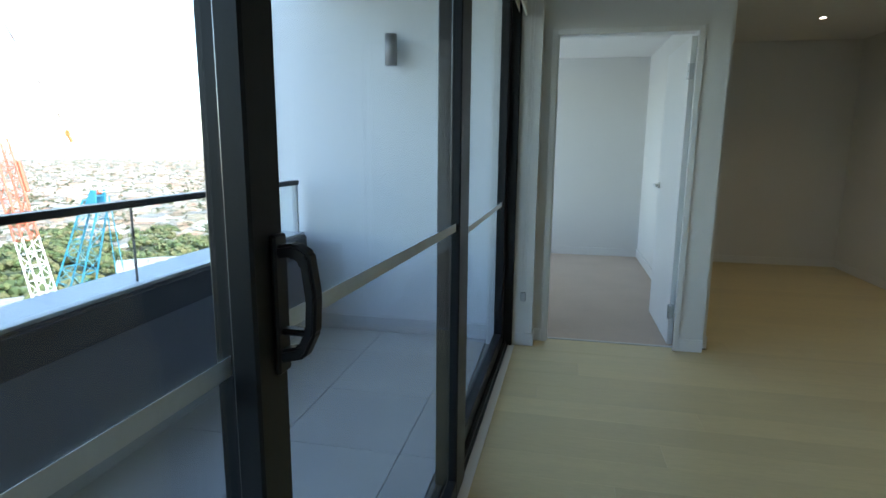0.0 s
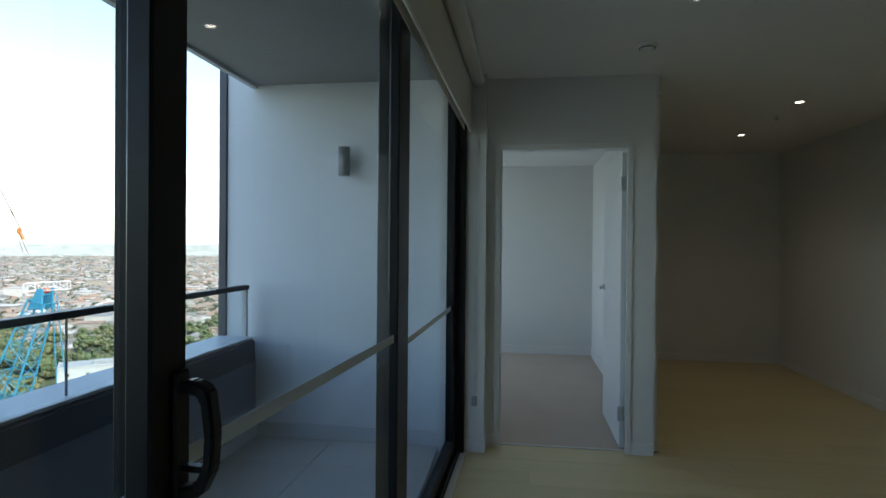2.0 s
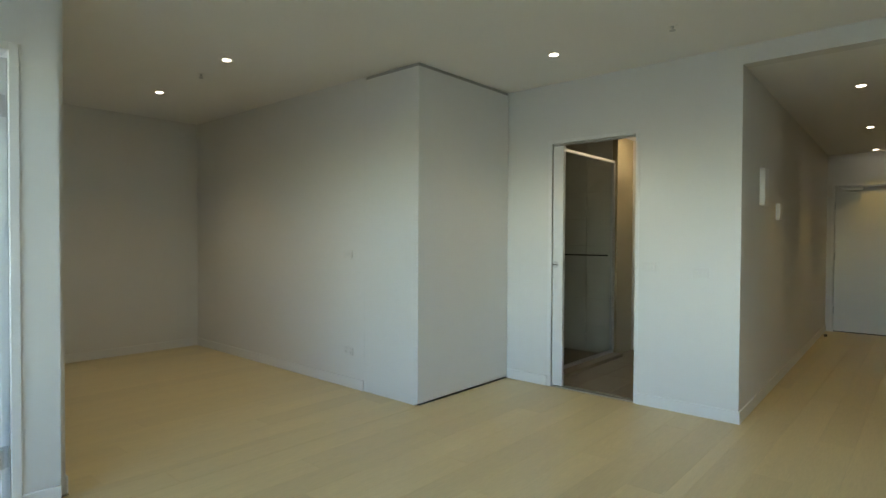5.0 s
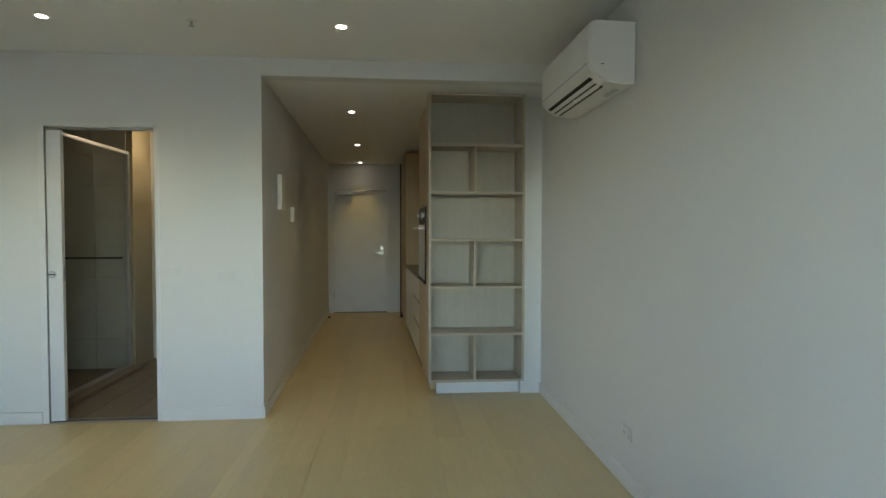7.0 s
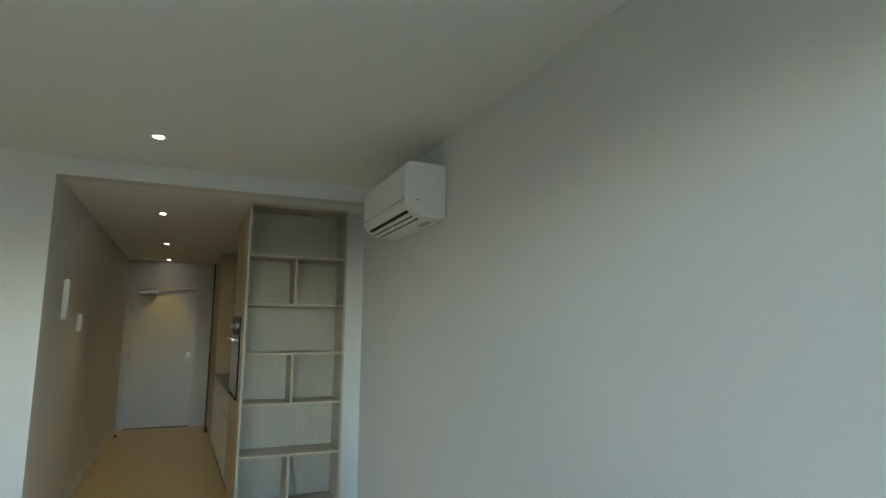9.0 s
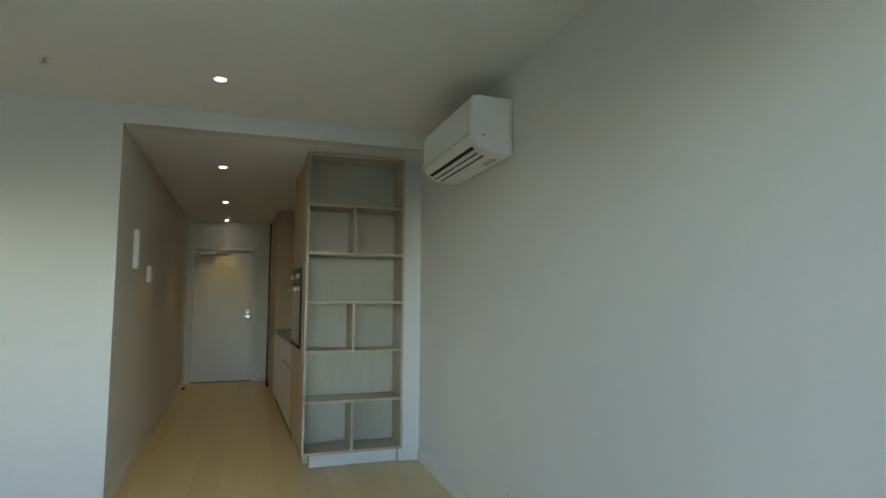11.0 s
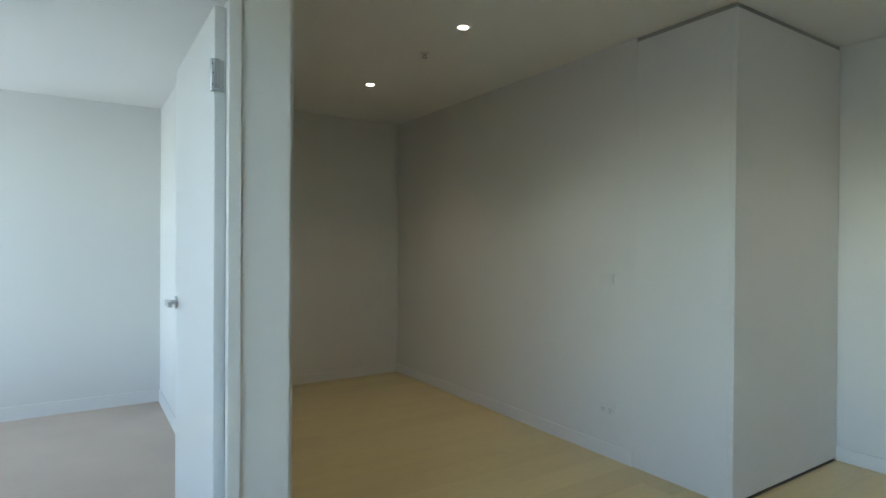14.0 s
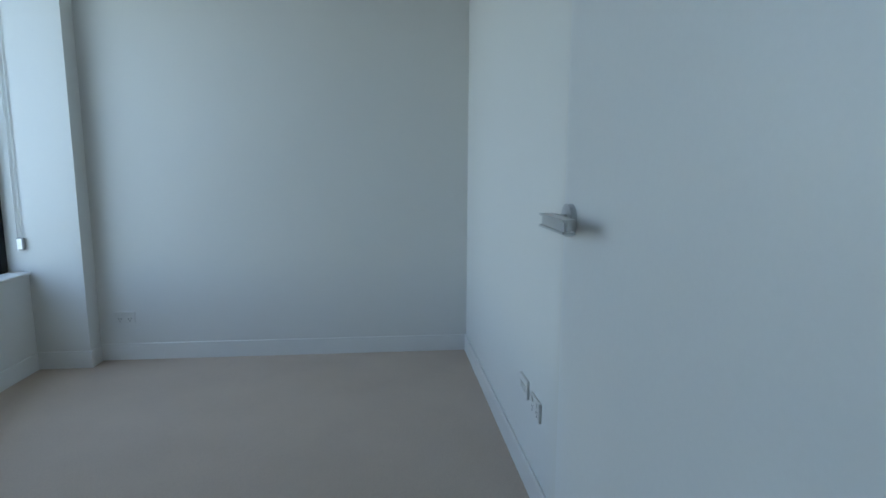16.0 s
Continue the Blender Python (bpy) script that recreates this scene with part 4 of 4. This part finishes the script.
def balustrade():
    b = thing("balustrade", -2.9, -3.0, 0, "solid grey balcony upstand with glass and dark rail", "balustrade", kind="structure")
    inv = b.matrix_world.inverted()
    n0, n1 = -5.84, -0.135

    def put(name, bm, m, label=""):
        o = part(name, bm, m, b, label)
        o.matrix_parent_inverse = inv
        return o
    put("lower_panel", box(-2.95, n0, -0.03, -2.865, -0.002, 0.56), GREYPANEL)
    put("fascia_beam", box(-2.99, n0, 0.565, -2.80, n1, 0.725, bevel=0.012, seg=3), CHARCOAL, "charcoal edge beam")
    put("ledge", box(-3.1, n0, 0.7255, -2.825, n1 + 0.01, 0.742, bevel=0.003), LEDGE, "pale capping ledge")
    put("outer_panel", box(-3.1, n0, -0.2, -2.995, -0.002, 0.724), LEDGE)
    put("base_strip", box(-2.864, n0, -0.02, -2.85, -0.002, 0.07, bevel=0.002), LEDGE)
    for y0, y1 in ((-5.82, -4.55), (-4.535, -3.16), (-3.145, -1.755), (-1.74, -0.16)):
        g = put("glass_panel", box(-2.886, y0, 0.743, -2.874, y1, 1.085), RAILGLASS, "clear glass panel")
        g.visible_shadow = False
    for yy in (-4.5425, -3.1525, -1.7475):
        put("joint", box(-2.886, yy - 0.0015, 0.743, -2.874, yy + 0.0015, 1.085), CHARCOAL)
    put("handrail", box(-2.91, n0, 1.086, -2.85, n1, 1.118, bevel=0.005, seg=2), BLACK, "black flat handrail")
    put("end_panel", box(-2.90, -0.16, 0.743, -2.86, -0.14, 1.085, bevel=0.002), LEDGE)


balustrade()
structure("edge_post", box(-3.16, -0.02, -0.2, -3.101, 0.13, 2.9, bevel=0.003), CHARCOAL, "dark upright facade edge", "trim")
structure("balcony_skirting", box(-2.85, -0.012, -0.02, -1.475, 0.0, 0.09, bevel=0.003), LEDGE, "pale skirting along balcony end wall", "baseboard")
sc = thing("wall_light", -2.163, -0.085, 1.91, "grey cylinder up-down wall light on balcony wall", "wall light")
inv = sc.matrix_world.inverted()
part("body", bm_cyl(bmesh.new(), (-2.163, -0.085, 1.91), (-2.163, -0.085, 2.115), 0.042, 32), mat("grey_metal", (0.2, 0.2, 0.21), 0.4, metal=0.3), sc, smooth=True).matrix_parent_inverse = inv
part("arm", box(-2.185, -0.05, 1.99, -2.141, 0.0, 2.035, bevel=0.003), CHARCOAL, sc).matrix_parent_inverse = inv

# ---- the distance: suburb, park, cranes ----
GZ = -92.0


def ground_mat():
    m = bpy.data.materials.new("suburb_ground")
    m.use_nodes = True
    n, l = m.node_tree.nodes, m.node_tree.links
    b = n["Principled BSDF"]
    co = n.new("ShaderNodeTexCoord")
    vo = n.new("ShaderNodeTexVoronoi")
    vo.inputs["Scale"].default_value = 0.03
    no = n.new("ShaderNodeTexNoise")
    no.inputs["Scale"].default_value, no.inputs["Detail"].default_value = 0.012, 6
    r1 = n.new("ShaderNodeValToRGB")
    r1.color_ramp.elements[0].color, r1.color_ramp.elements[1].color = (0.07, 0.085, 0.04, 1), (0.20, 0.185, 0.15, 1)
    r1.color_ramp.elements[0].position, r1.color_ramp.elements[1].position = 0.42, 0.6
    mx = n.new("ShaderNodeMix")
    mx.data_type = "RGBA"
    mx.inputs["Factor"].default_value = 0.35
    sp = n.new("ShaderNodeHueSaturation")
    sp.inputs["Saturation"].default_value, sp.inputs["Value"].default_value = 0.12, 0.3
    l.new(co.outputs["Object"], vo.inputs["Vector"])
    l.new(co.outputs["Object"], no.inputs["Vector"])
    l.new(no.outputs["Fac"], r1.inputs["Fac"])
    l.new(vo.outputs["Color"], sp.inputs["Color"])
    l.new(r1.outputs["Color"], mx.inputs[6])
    l.new(sp.outputs["Color"], mx.inputs[7])
    l.new(mx.outputs[2], b.inputs["Base Color"])
    b.inputs["Roughness"].default_value = 0.95
    return m


def island_mat(name, colors, rough=0.8, grain=0.0):
    """Colour picked per joined piece from a few real colours."""
    m = bpy.data.materials.new(name)
    m.use_nodes = True
    n, l = m.node_tree.nodes, m.node_tree.links
    b = n["Principled BSDF"]
    g = n.new("ShaderNodeNewGeometry")
    r = n.new("ShaderNodeValToRGB")
    r.color_ramp.interpolation = "CONSTANT" if not grain else "LINEAR"
    while len(r.color_ramp.elements) < len(colors):
        r.color_ramp.elements.new(0.5)
    for i, c in enumerate(colors):
        r.color_ramp.elements[i].position = i / len(colors)
        r.color_ramp.elements[i].color = (*c, 1)
    l.new(g.outputs["Random Per Island"], r.inputs["Fac"])
    src = r.outputs["Color"]
    if grain:
        no = n.new("ShaderNodeTexNoise")
        no.inputs["Scale"].default_value, no.inputs["Detail"].default_value = grain, 4
        co = n.new("ShaderNodeTexCoord")
        l.new(co.outputs["Object"], no.inputs["Vector"])
        mr = n.new("ShaderNodeMapRange")
        mr.inputs["To Min"].default_value, mr.inputs["To Max"].default_value = 0.5, 1.5
        l.new(no.outputs["Fac"], mr.inputs["Value"])
        sc2 = n.new("ShaderNodeVectorMath")
        sc2.operation = "SCALE"
        l.new(src, sc2.inputs[0])
        l.new(mr.outputs["Result"], sc2.inputs["Scale"])
        src = sc2.outputs["Vector"]
    l.new(src, b.inputs["Base Color"])
    b.inputs["Roughness"].default_value = rough
    return m


structure("ground", boxes((-4990, -4990, GZ - 2, 4990, 4990, GZ)), ground_mat(), "sunlit low suburb stretching to the horizon", "ground")
rng = np.random.default_rng(5)


def polar(r, az):
    """A place r metres off, az degrees to the left of the glazed wall's line."""
    return -r * math.sin(radians(az)), r * math.cos(radians(az))


def stuff(name, verts, faces, m, label, category, mats=None, index=None):
    me = bpy.data.meshes.new(name)
    me.from_pydata(verts, [], faces)
    for q in (mats or [m]):
        me.materials.append(q)
    if index is not None:
        me.polygons.foreach_set("material_index", index)
    me.update()
    return tagged(new(name, me), label, category, kind="stuff")


def houses():
    """Walls and hipped roofs, apart, so that each roof takes its own colour."""
    wv, wf, rv, rf = [], [], [], []
    for k in range(8500):
        r = 560 * math.exp(rng.random() ** 0.75 * 2.1)
        az = rng.uniform(14, 80)
        x, y = polar(r, az)
        a = round(rng.random()) * math.pi / 2 + 0.35 + rng.normal(0, 0.05)
        big = rng.random() < 0.05
        w, d, hh = rng.uniform(9, 14) * (2.2 if big else 1), rng.uniform(11, 18) * (1.8 if big else 1), rng.uniform(3, 6) * (1.6 if big else 1)
        if big and rng.random() < 0.2:
            hh *= 2.2
        c, s = math.cos(a), math.sin(a)
        n = len(wv)
        cs = [(-w / 2, -d / 2), (w / 2, -d / 2), (w / 2, d / 2), (-w / 2, d / 2)]
        for z in (GZ, GZ + hh):
            wv += [(x + u * c - v * s, y + u * s + v * c, z) for u, v in cs]
        wf += [(n, n + 1, n + 5, n + 4), (n + 1, n + 2, n + 6, n + 5), (n + 2, n + 3, n + 7, n + 6), (n + 3, n, n + 4, n + 7)]
        n = len(rv)
        rv += [(x + u * 1.06 * c - v * 1.06 * s, y + u * 1.06 * s + v * 1.06 * c, GZ + hh) for u, v in cs]
        if big:
            rf += [(n, n + 1, n + 2, n + 3)]
        else:
            rv += [(x - v * s, y + v * c, GZ + hh + w * 0.24) for v in (-d / 2 + w / 2, d / 2 - w / 2)]
            rf += [(n, n + 1, n + 4), (n + 1, n + 2, n + 5, n + 4), (n + 2, n + 3, n + 5), (n + 3, n, n + 4, n + 5)]
    stuff("house_walls", wv, wf, island_mat("house_wall_paint", [(0.36, 0.33, 0.28), (0.27, 0.21, 0.165), (0.44, 0.41, 0.37), (0.30, 0.26, 0.21)]), "pale walls of hundreds of distant houses", "houses")
    stuff("house_roofs", rv, rf, island_mat("roof_tile", [(0.26, 0.16, 0.11), (0.18, 0.17, 0.16), (0.28, 0.255, 0.22), (0.24, 0.18, 0.14), (0.36, 0.345, 0.32), (0.15, 0.14, 0.13), (0.25, 0.17, 0.12)]), "tiled and metal roofs of distant houses", "roofs")


ICO = bmesh.new()
bmesh.ops.create_icosphere(ICO, subdivisions=1, radius=1.0)
ICO_V = np.array([v.co[:] for v in ICO.verts])
ICO_F = np.array([[v.index for v in f.verts] for f in ICO.faces])
ICO.free()


def crowns(name, spots, clumps, label, m, rough):
    """Uneven crowns made of many small clumps."""
    vs, fs, n = [], [], 0
    for x, y, size in spots:
        for _ in range(clumps):
            th, u = rng.uniform(0, math.tau), rng.random() ** 0.5
            rad = size * rng.uniform(0.12, 0.3)
            c = np.array([x + size * 0.75 * u * math.cos(th), y + size * 0.75 * u * math.sin(th), GZ + size * (0.55 + 0.8 * rng.random() * (1.15 - u))])
            v = ICO_V * (rad * rng.uniform(1 - rough, 1 + rough, (len(ICO_V), 1))) * np.array([1, 1, 0.8]) + c
            vs.append(v)
            fs.append(ICO_F + n)
            n += len(v)
    return stuff(name, np.concatenate(vs).tolist(), np.concatenate(fs).tolist(), m, label, "trees")


LEAF = island_mat("foliage", [(0.04, 0.06, 0.02), (0.06, 0.088, 0.026), (0.10, 0.11, 0.038), (0.05, 0.075, 0.026), (0.12, 0.11, 0.045)], 0.85, 0.06)
LEAF_FAR = island_mat("far_foliage", [(0.04, 0.055, 0.025), (0.06, 0.07, 0.035), (0.08, 0.085, 0.045)], 0.9, 0.1)
houses()
near = []
for k in range(900):
    r, az = rng.uniform(285, 640), rng.uniform(16, 74)
    if (r < 345 and az > 47) or (r < 445 and 33.5 < az < 45):
        continue
    x, y = polar(r, az)
    near.append((x, y, rng.choice((4.5, 6.5, 9.0, 11.5)) * rng.uniform(0.85, 1.15)))
crowns("park_trees", near, 34, "dense green park of mixed broadleaf trees", LEAF, 0.3)
far = []
for k in range(9500):
    r, az = 600 * math.exp(rng.random() ** 0.75 * 2.0), rng.uniform(12, 80)
    x, y = polar(r, az)
    far.append((x, y, rng.uniform(4.5, 9)))
crowns("street_trees", far, 3, "scattered street and garden trees among houses", LEAF_FAR, 0.3)
structure("park_floor", boxes((-700, 60, GZ, -60, 640, GZ + 0.5)), mat("park_grass", (0.07, 0.085, 0.035), 0.95, vary=0.3, scale=0.02, bump_scale=0.3, fine=0.2), "dark green park ground under the trees", "ground")


def far_ridge():
    """Low ridge lines that close the plain, haze put into their pale colours."""
    # the farther ridge is painted paler, as haze would make it
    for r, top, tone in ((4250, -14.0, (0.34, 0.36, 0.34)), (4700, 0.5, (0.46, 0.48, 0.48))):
        bm = bmesh.new()
        rows = []
        for i in range(181):
            x, y = polar(r, i * 0.5)
            z = top + 3.5 * math.sin(i * 0.31 + r) + rng.uniform(-1.5, 1.5)
            rows.append([bm.verts.new((x, y, GZ)), bm.verts.new((x, y, z)), bm.verts.new((x * 1.01, y * 1.01, GZ))])
        for a, b in zip(rows, rows[1:]):
            bm.faces.new((a[0], b[0], b[1], a[1]))
            bm.faces.new((a[1], b[1], b[2], a[2]))
        structure("backdrop_ridge", bm, mat("far_suburb_haze", tone, 0.95, vary=0.22, scale=0.012, bump_scale=0.05, fine=0.2, stretch=(1, 1, 4)), "far suburb ridge along the horizon, haze painted pale", "backdrop")


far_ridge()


def low_building(x, y, z, w, d, h, rz, label, rows, cols):
    b = thing("building", x, y, z, label, "building", rz=rz)
    part("wall", box(-w / 2, -d / 2, 0, w / 2, d / 2, h), BWALL, b)
    part("roof", boxes((-w / 2 - 0.2, -d / 2 - 0.2, h, w / 2 + 0.2, d / 2 + 0.2, h + 0.5)), BROOF, b)
    part("parapet", boxes((-w / 2 - 0.2, -d / 2 - 0.2, h + 0.5, w / 2 + 0.2, -d / 2, h + 1.1), (-w / 2 - 0.2, -d / 2, h + 0.5, -w / 2, d / 2, h + 1.1), (w / 2, -d / 2, h + 0.5, w / 2 + 0.2, d / 2, h + 1.1)), BWALL, b)
    part("roof_plant", box(-w * 0.2, -d * 0.1, h + 0.5, -w * 0.02, d * 0.2, h + 2.0), BROOF, b)
    for i in range(cols):
        for j in range(rows):
            u, v = -w / 2 + (i + 0.5) * w / cols, (j + 0.5) * h / rows
            part("window", box(u - 0.8, -d / 2 - 0.05, v - 0.6, u + 0.8, -d / 2 - 0.001, v + 0.8), OVENGLASS, b)
    return b


BWALL = mat("white_render", (0.44, 0.43, 0.41), 0.8, vary=0.05, scale=0.2)
BROOF = mat("pale_roof_sheet", (0.25, 0.25, 0.245), 0.6, vary=0.08, scale=0.2)
for px, py, w, d, h, rz in ((-258, 322, 62, 22, 16, 39.5), (-292, 226, 40, 18, 9, 52), (-262, 208, 24, 16, 7, 52), (-318, 262, 20, 14, 6, 40), (-305, 205, 30, 16, 8, 55)):
    low_building(px, py, GZ + 0.5, w, d, h, rz, "low white flat-roofed building beside the park", 2, 6)


def lattice(parent, name, a, b, wa, wb, bays, m, chord=0.075, brace=0.035, side=(0, 0, 1)):
    """Four chords with zigzag bracing from a to b."""
    a, b = Vector(a), Vector(b)
    ax = (b - a).normalized()
    s = ax.cross(Vector(side)).normalized()
    t = ax.cross(s).normalized()
    bm = bmesh.new()
    pts = []
    for i in range(bays + 1):
        f = i / bays
        c, w = a.lerp(b, f), (wa + (wb - wa) * f) / 2
        pts.append([c + s * w + t * w, c - s * w + t * w, c - s * w - t * w, c + s * w - t * w])
    for k in range(4):
        bm_cyl(bm, pts[0][k], pts[-1][k], chord, 8)
    for i in range(bays):
        for k in range(4):
            j = (k + 1) % 4
            bm_cyl(bm, pts[i][k], pts[i][j], brace, 5)
            bm_cyl(bm, *((pts[i][k], pts[i + 1][j]) if i % 2 else (pts[i][j], pts[i + 1][k])), brace, 5)
    for k in range(4):
        bm_cyl(bm, pts[-1][k], pts[-1][(k + 1) % 4], brace, 5)
    o = part(name, bm, m, parent)
    o.matrix_parent_inverse = parent.matrix_world.inverted()
    return o


RED = mat("red_steel", (0.45, 0.085, 0.04), 0.5, vary=0.08, scale=0.8)
WHITE = mat("white_steel", (0.75, 0.74, 0.72), 0.5, vary=0.05, scale=0.8)
ORANGE = mat("orange_steel", (0.42, 0.17, 0.05), 0.55, vary=0.1, scale=1.5)
BLUE = mat("sky_blue_steel", (0.022, 0.20, 0.31), 0.5, vary=0.08, scale=0.8)
ROPE = mat("steel_rope", (0.10, 0.06, 0.055), 0.6)


def rope(parent, a, b, r=0.05, name="rope", m=None):
    o = part(name, bm_cyl(bmesh.new(), a, b, r, 6), m or ROPE, parent)
    o.matrix_parent_inverse = parent.matrix_world.inverted()


def red_crane():
    c = thing("tower_crane", -38.0, 30.9, -60, "red and white lattice crane jib on building site", "crane", "construction cranes")
    inv = c.matrix_world.inverted()
    p = lambda f: Vector((-40.8, 32.1, -11.8)).lerp(Vector((-45.3, 33.3, 1.6)), f)
    lattice(c, "white_section", p(-1.0), p(0.42), 1.3, 1.2, 18, WHITE, 0.07, 0.028)
    lattice(c, "red_section", p(0.42), p(1.0), 1.2, 1.15, 7, RED, 0.085, 0.03)
    part("winch", bm_cyl(bmesh.new(), p(0.88) + Vector((0.8, 0.7, 0)), p(0.7) + Vector((0.8, 0.7, 0)), 0.17, 14), RED, c).matrix_parent_inverse = inv
    q = lambda f: Vector((-49.2, 34.1, 10.0)).lerp(Vector((-49.1, 31.9, 17.2)), f)
    lattice(c, "upper_jib", q(0.0), q(2.6), 1.45, 1.5, 10, RED, 0.055, 0.03)
    rope(c, q(0.0) + Vector((0.7, 0.6, 0.6)), q(0.1) + Vector((-0.5, -0.5, 0)), 0.07, "end_bar", RED)
    for k in (-0.7, 0.7):
        rope(c, p(1.0) + Vector((k, k, 0)), q(0.0) + Vector((k * 0.7, k * 0.7, 0)), 0.045, "pendant_rope")
    lattice(c, "mast", (-38.0, 30.9, -91.4), (-38.0, 30.9, -25.0), 2.0, 2.0, 22, WHITE)
    d = thing("crane_hook", -44.8, 39.9, 1.0, "orange hook block hanging from crane ropes", "hook", "construction cranes")
    inv = d.matrix_world.inverted()
    a = Vector((-44.9, 39.75, 2.3))
    part("block", box(a.x - 0.2, a.y - 0.22, a.z - 0.3, a.x + 0.2, a.y + 0.22, a.z + 0.35, bevel=0.12, seg=2), ORANGE, d, "orange sheave block").matrix_parent_inverse = inv
    part("shank", bm_cyl(bmesh.new(), a + Vector((0.05, 0.1, -0.25)), a + Vector((0.15, 0.25, -0.75)), 0.15, 10), ORANGE, d).matrix_parent_inverse = inv
    rope(d, a + Vector((0.1, 0, -0.5)), a + Vector((0.55, 0.4, -2.1)), 0.03, "sling")
    rope(d, a + Vector((-0.1, 0, -0.5)), a + Vector((0.15, 0.2, -1.9)), 0.03, "sling")
    up = lambda f: (a + Vector((0, 0, 0.4))).lerp(Vector((-47.7, 32.8, 19.2)), f)
    rope(d, up(0.0), up(1.9), 0.05)
    for f in (0.06, 0.23, 0.44, 0.6, 0.8, 0.99):
        rope(d, up(f), up(f + 0.022), 0.09, "rope_clamp")


def blue_crane():
    c = thing("tower_crane", -52.0, 43.2, -60, "sky-blue lattice crane jib on building site", "crane", "construction cranes")
    inv = c.matrix_world.inverted()
    p = lambda f: Vector((-49.9, 43.2, -14.4)).lerp(Vector((-46.2, 43.9, -3.2)), f)
    lattice(c, "jib", p(-0.6), p(0.9), 3.3, 1.55, 12, BLUE, 0.10, 0.038)
    tip = p(1.0)
    for k in (-0.6, 0.6):
        bm = box(tip.x - 0.5, tip.y + k - 0.12, tip.z - 1.9, tip.x + 0.5, tip.y + k + 0.12, tip.z + 0.1, bevel=0.05)
        for v in bm.verts:
            f = (v.co.z - tip.z + 1.9) / 2.0
            v.co.x = tip.x + (v.co.x - tip.x) * (1.6 - f) + (f - 1) * 0.6
        part("head_plate", bm, BLUE, c).matrix_parent_inverse = inv
    part("sheave", bm_cyl(bmesh.new(), tip + Vector((0, -0.25, -0.1)), tip + Vector((0, 0.25, -0.1)), 0.28, 16), RED, c, "red sheave").matrix_parent_inverse = inv
    rope(c, tip + Vector((0, -0.6, -0.5)), tip + Vector((0, 0.6, -0.5)), 0.1, "axle", BLUE)
    lattice(c, "platform_rail", tip + Vector((-1.6, -0.6, 0.2)), tip + Vector((1.7, 0.9, 0.4)), 0.8, 0.8, 4, WHITE, 0.025, 0.018)
    for k in (0.2, 1.0):
        rope(c, tip + Vector((0.4 + k * 0.6, 0.2, -0.5)), tip + Vector((0.9 + k * 1.4, 0.4 + k * 0.4, -16)), 0.055, "pendant", BLUE)
    lattice(c, "mast", (-52.5, 43.2, -91.4), (-52.5, 43.2, -24.0), 2.0, 2.0, 22, BLUE)


red_crane()
blue_crane()

# ---- floor boards ----
boards = thing("floor_boards", 0, 0, 0, "pale oak engineered timber floor boards", "floor boards", kind="structure")
BOARD = {}


def board(x0, x1, y0, y1):
    key = (round(x1 - x0, 3), round(y1 - y0, 3))
    if key not in BOARD:
        BOARD[key] = finish(box(0, 0, 0, key[0] - 0.0005, key[1] - 0.0005, 0.0155, bevel=0.0005), "board", OAK)
    o = new("board", BOARD[key])
    o.parent = boards
    o.location = (x0, y0, -0.0158)


def row_of(y, y1, row, x0, x1):
    x = x0 - (row * 0.83) % 1.9
    while x < x1 - 0.02:
        a, b = max(x, x0), min(x + 1.9, x1)
        if b - a > 0.03:
            board(a, b, y, y1)
        x += 1.9


cuts = [HALLY, BOXY, 0.06]
row, y = 0, SOUTH
while y < NOOKY - 0.01:
    y1 = min([y + 0.19, NOOKY] + [c for c in cuts if c > y + 0.001])
    mid = (y + y1) / 2
    row_of(y, y1, row, -1.334 if mid < 0.06 else NOOKX + 0.012, END if mid < HALLY else 3.435 if mid < BOXY else BOXX + 0.02)
    row += y1 - y > 0.189 or y1 in cuts
    y = y1
row_of(HALLY, HALLY + 0.145, row, 3.562, END)
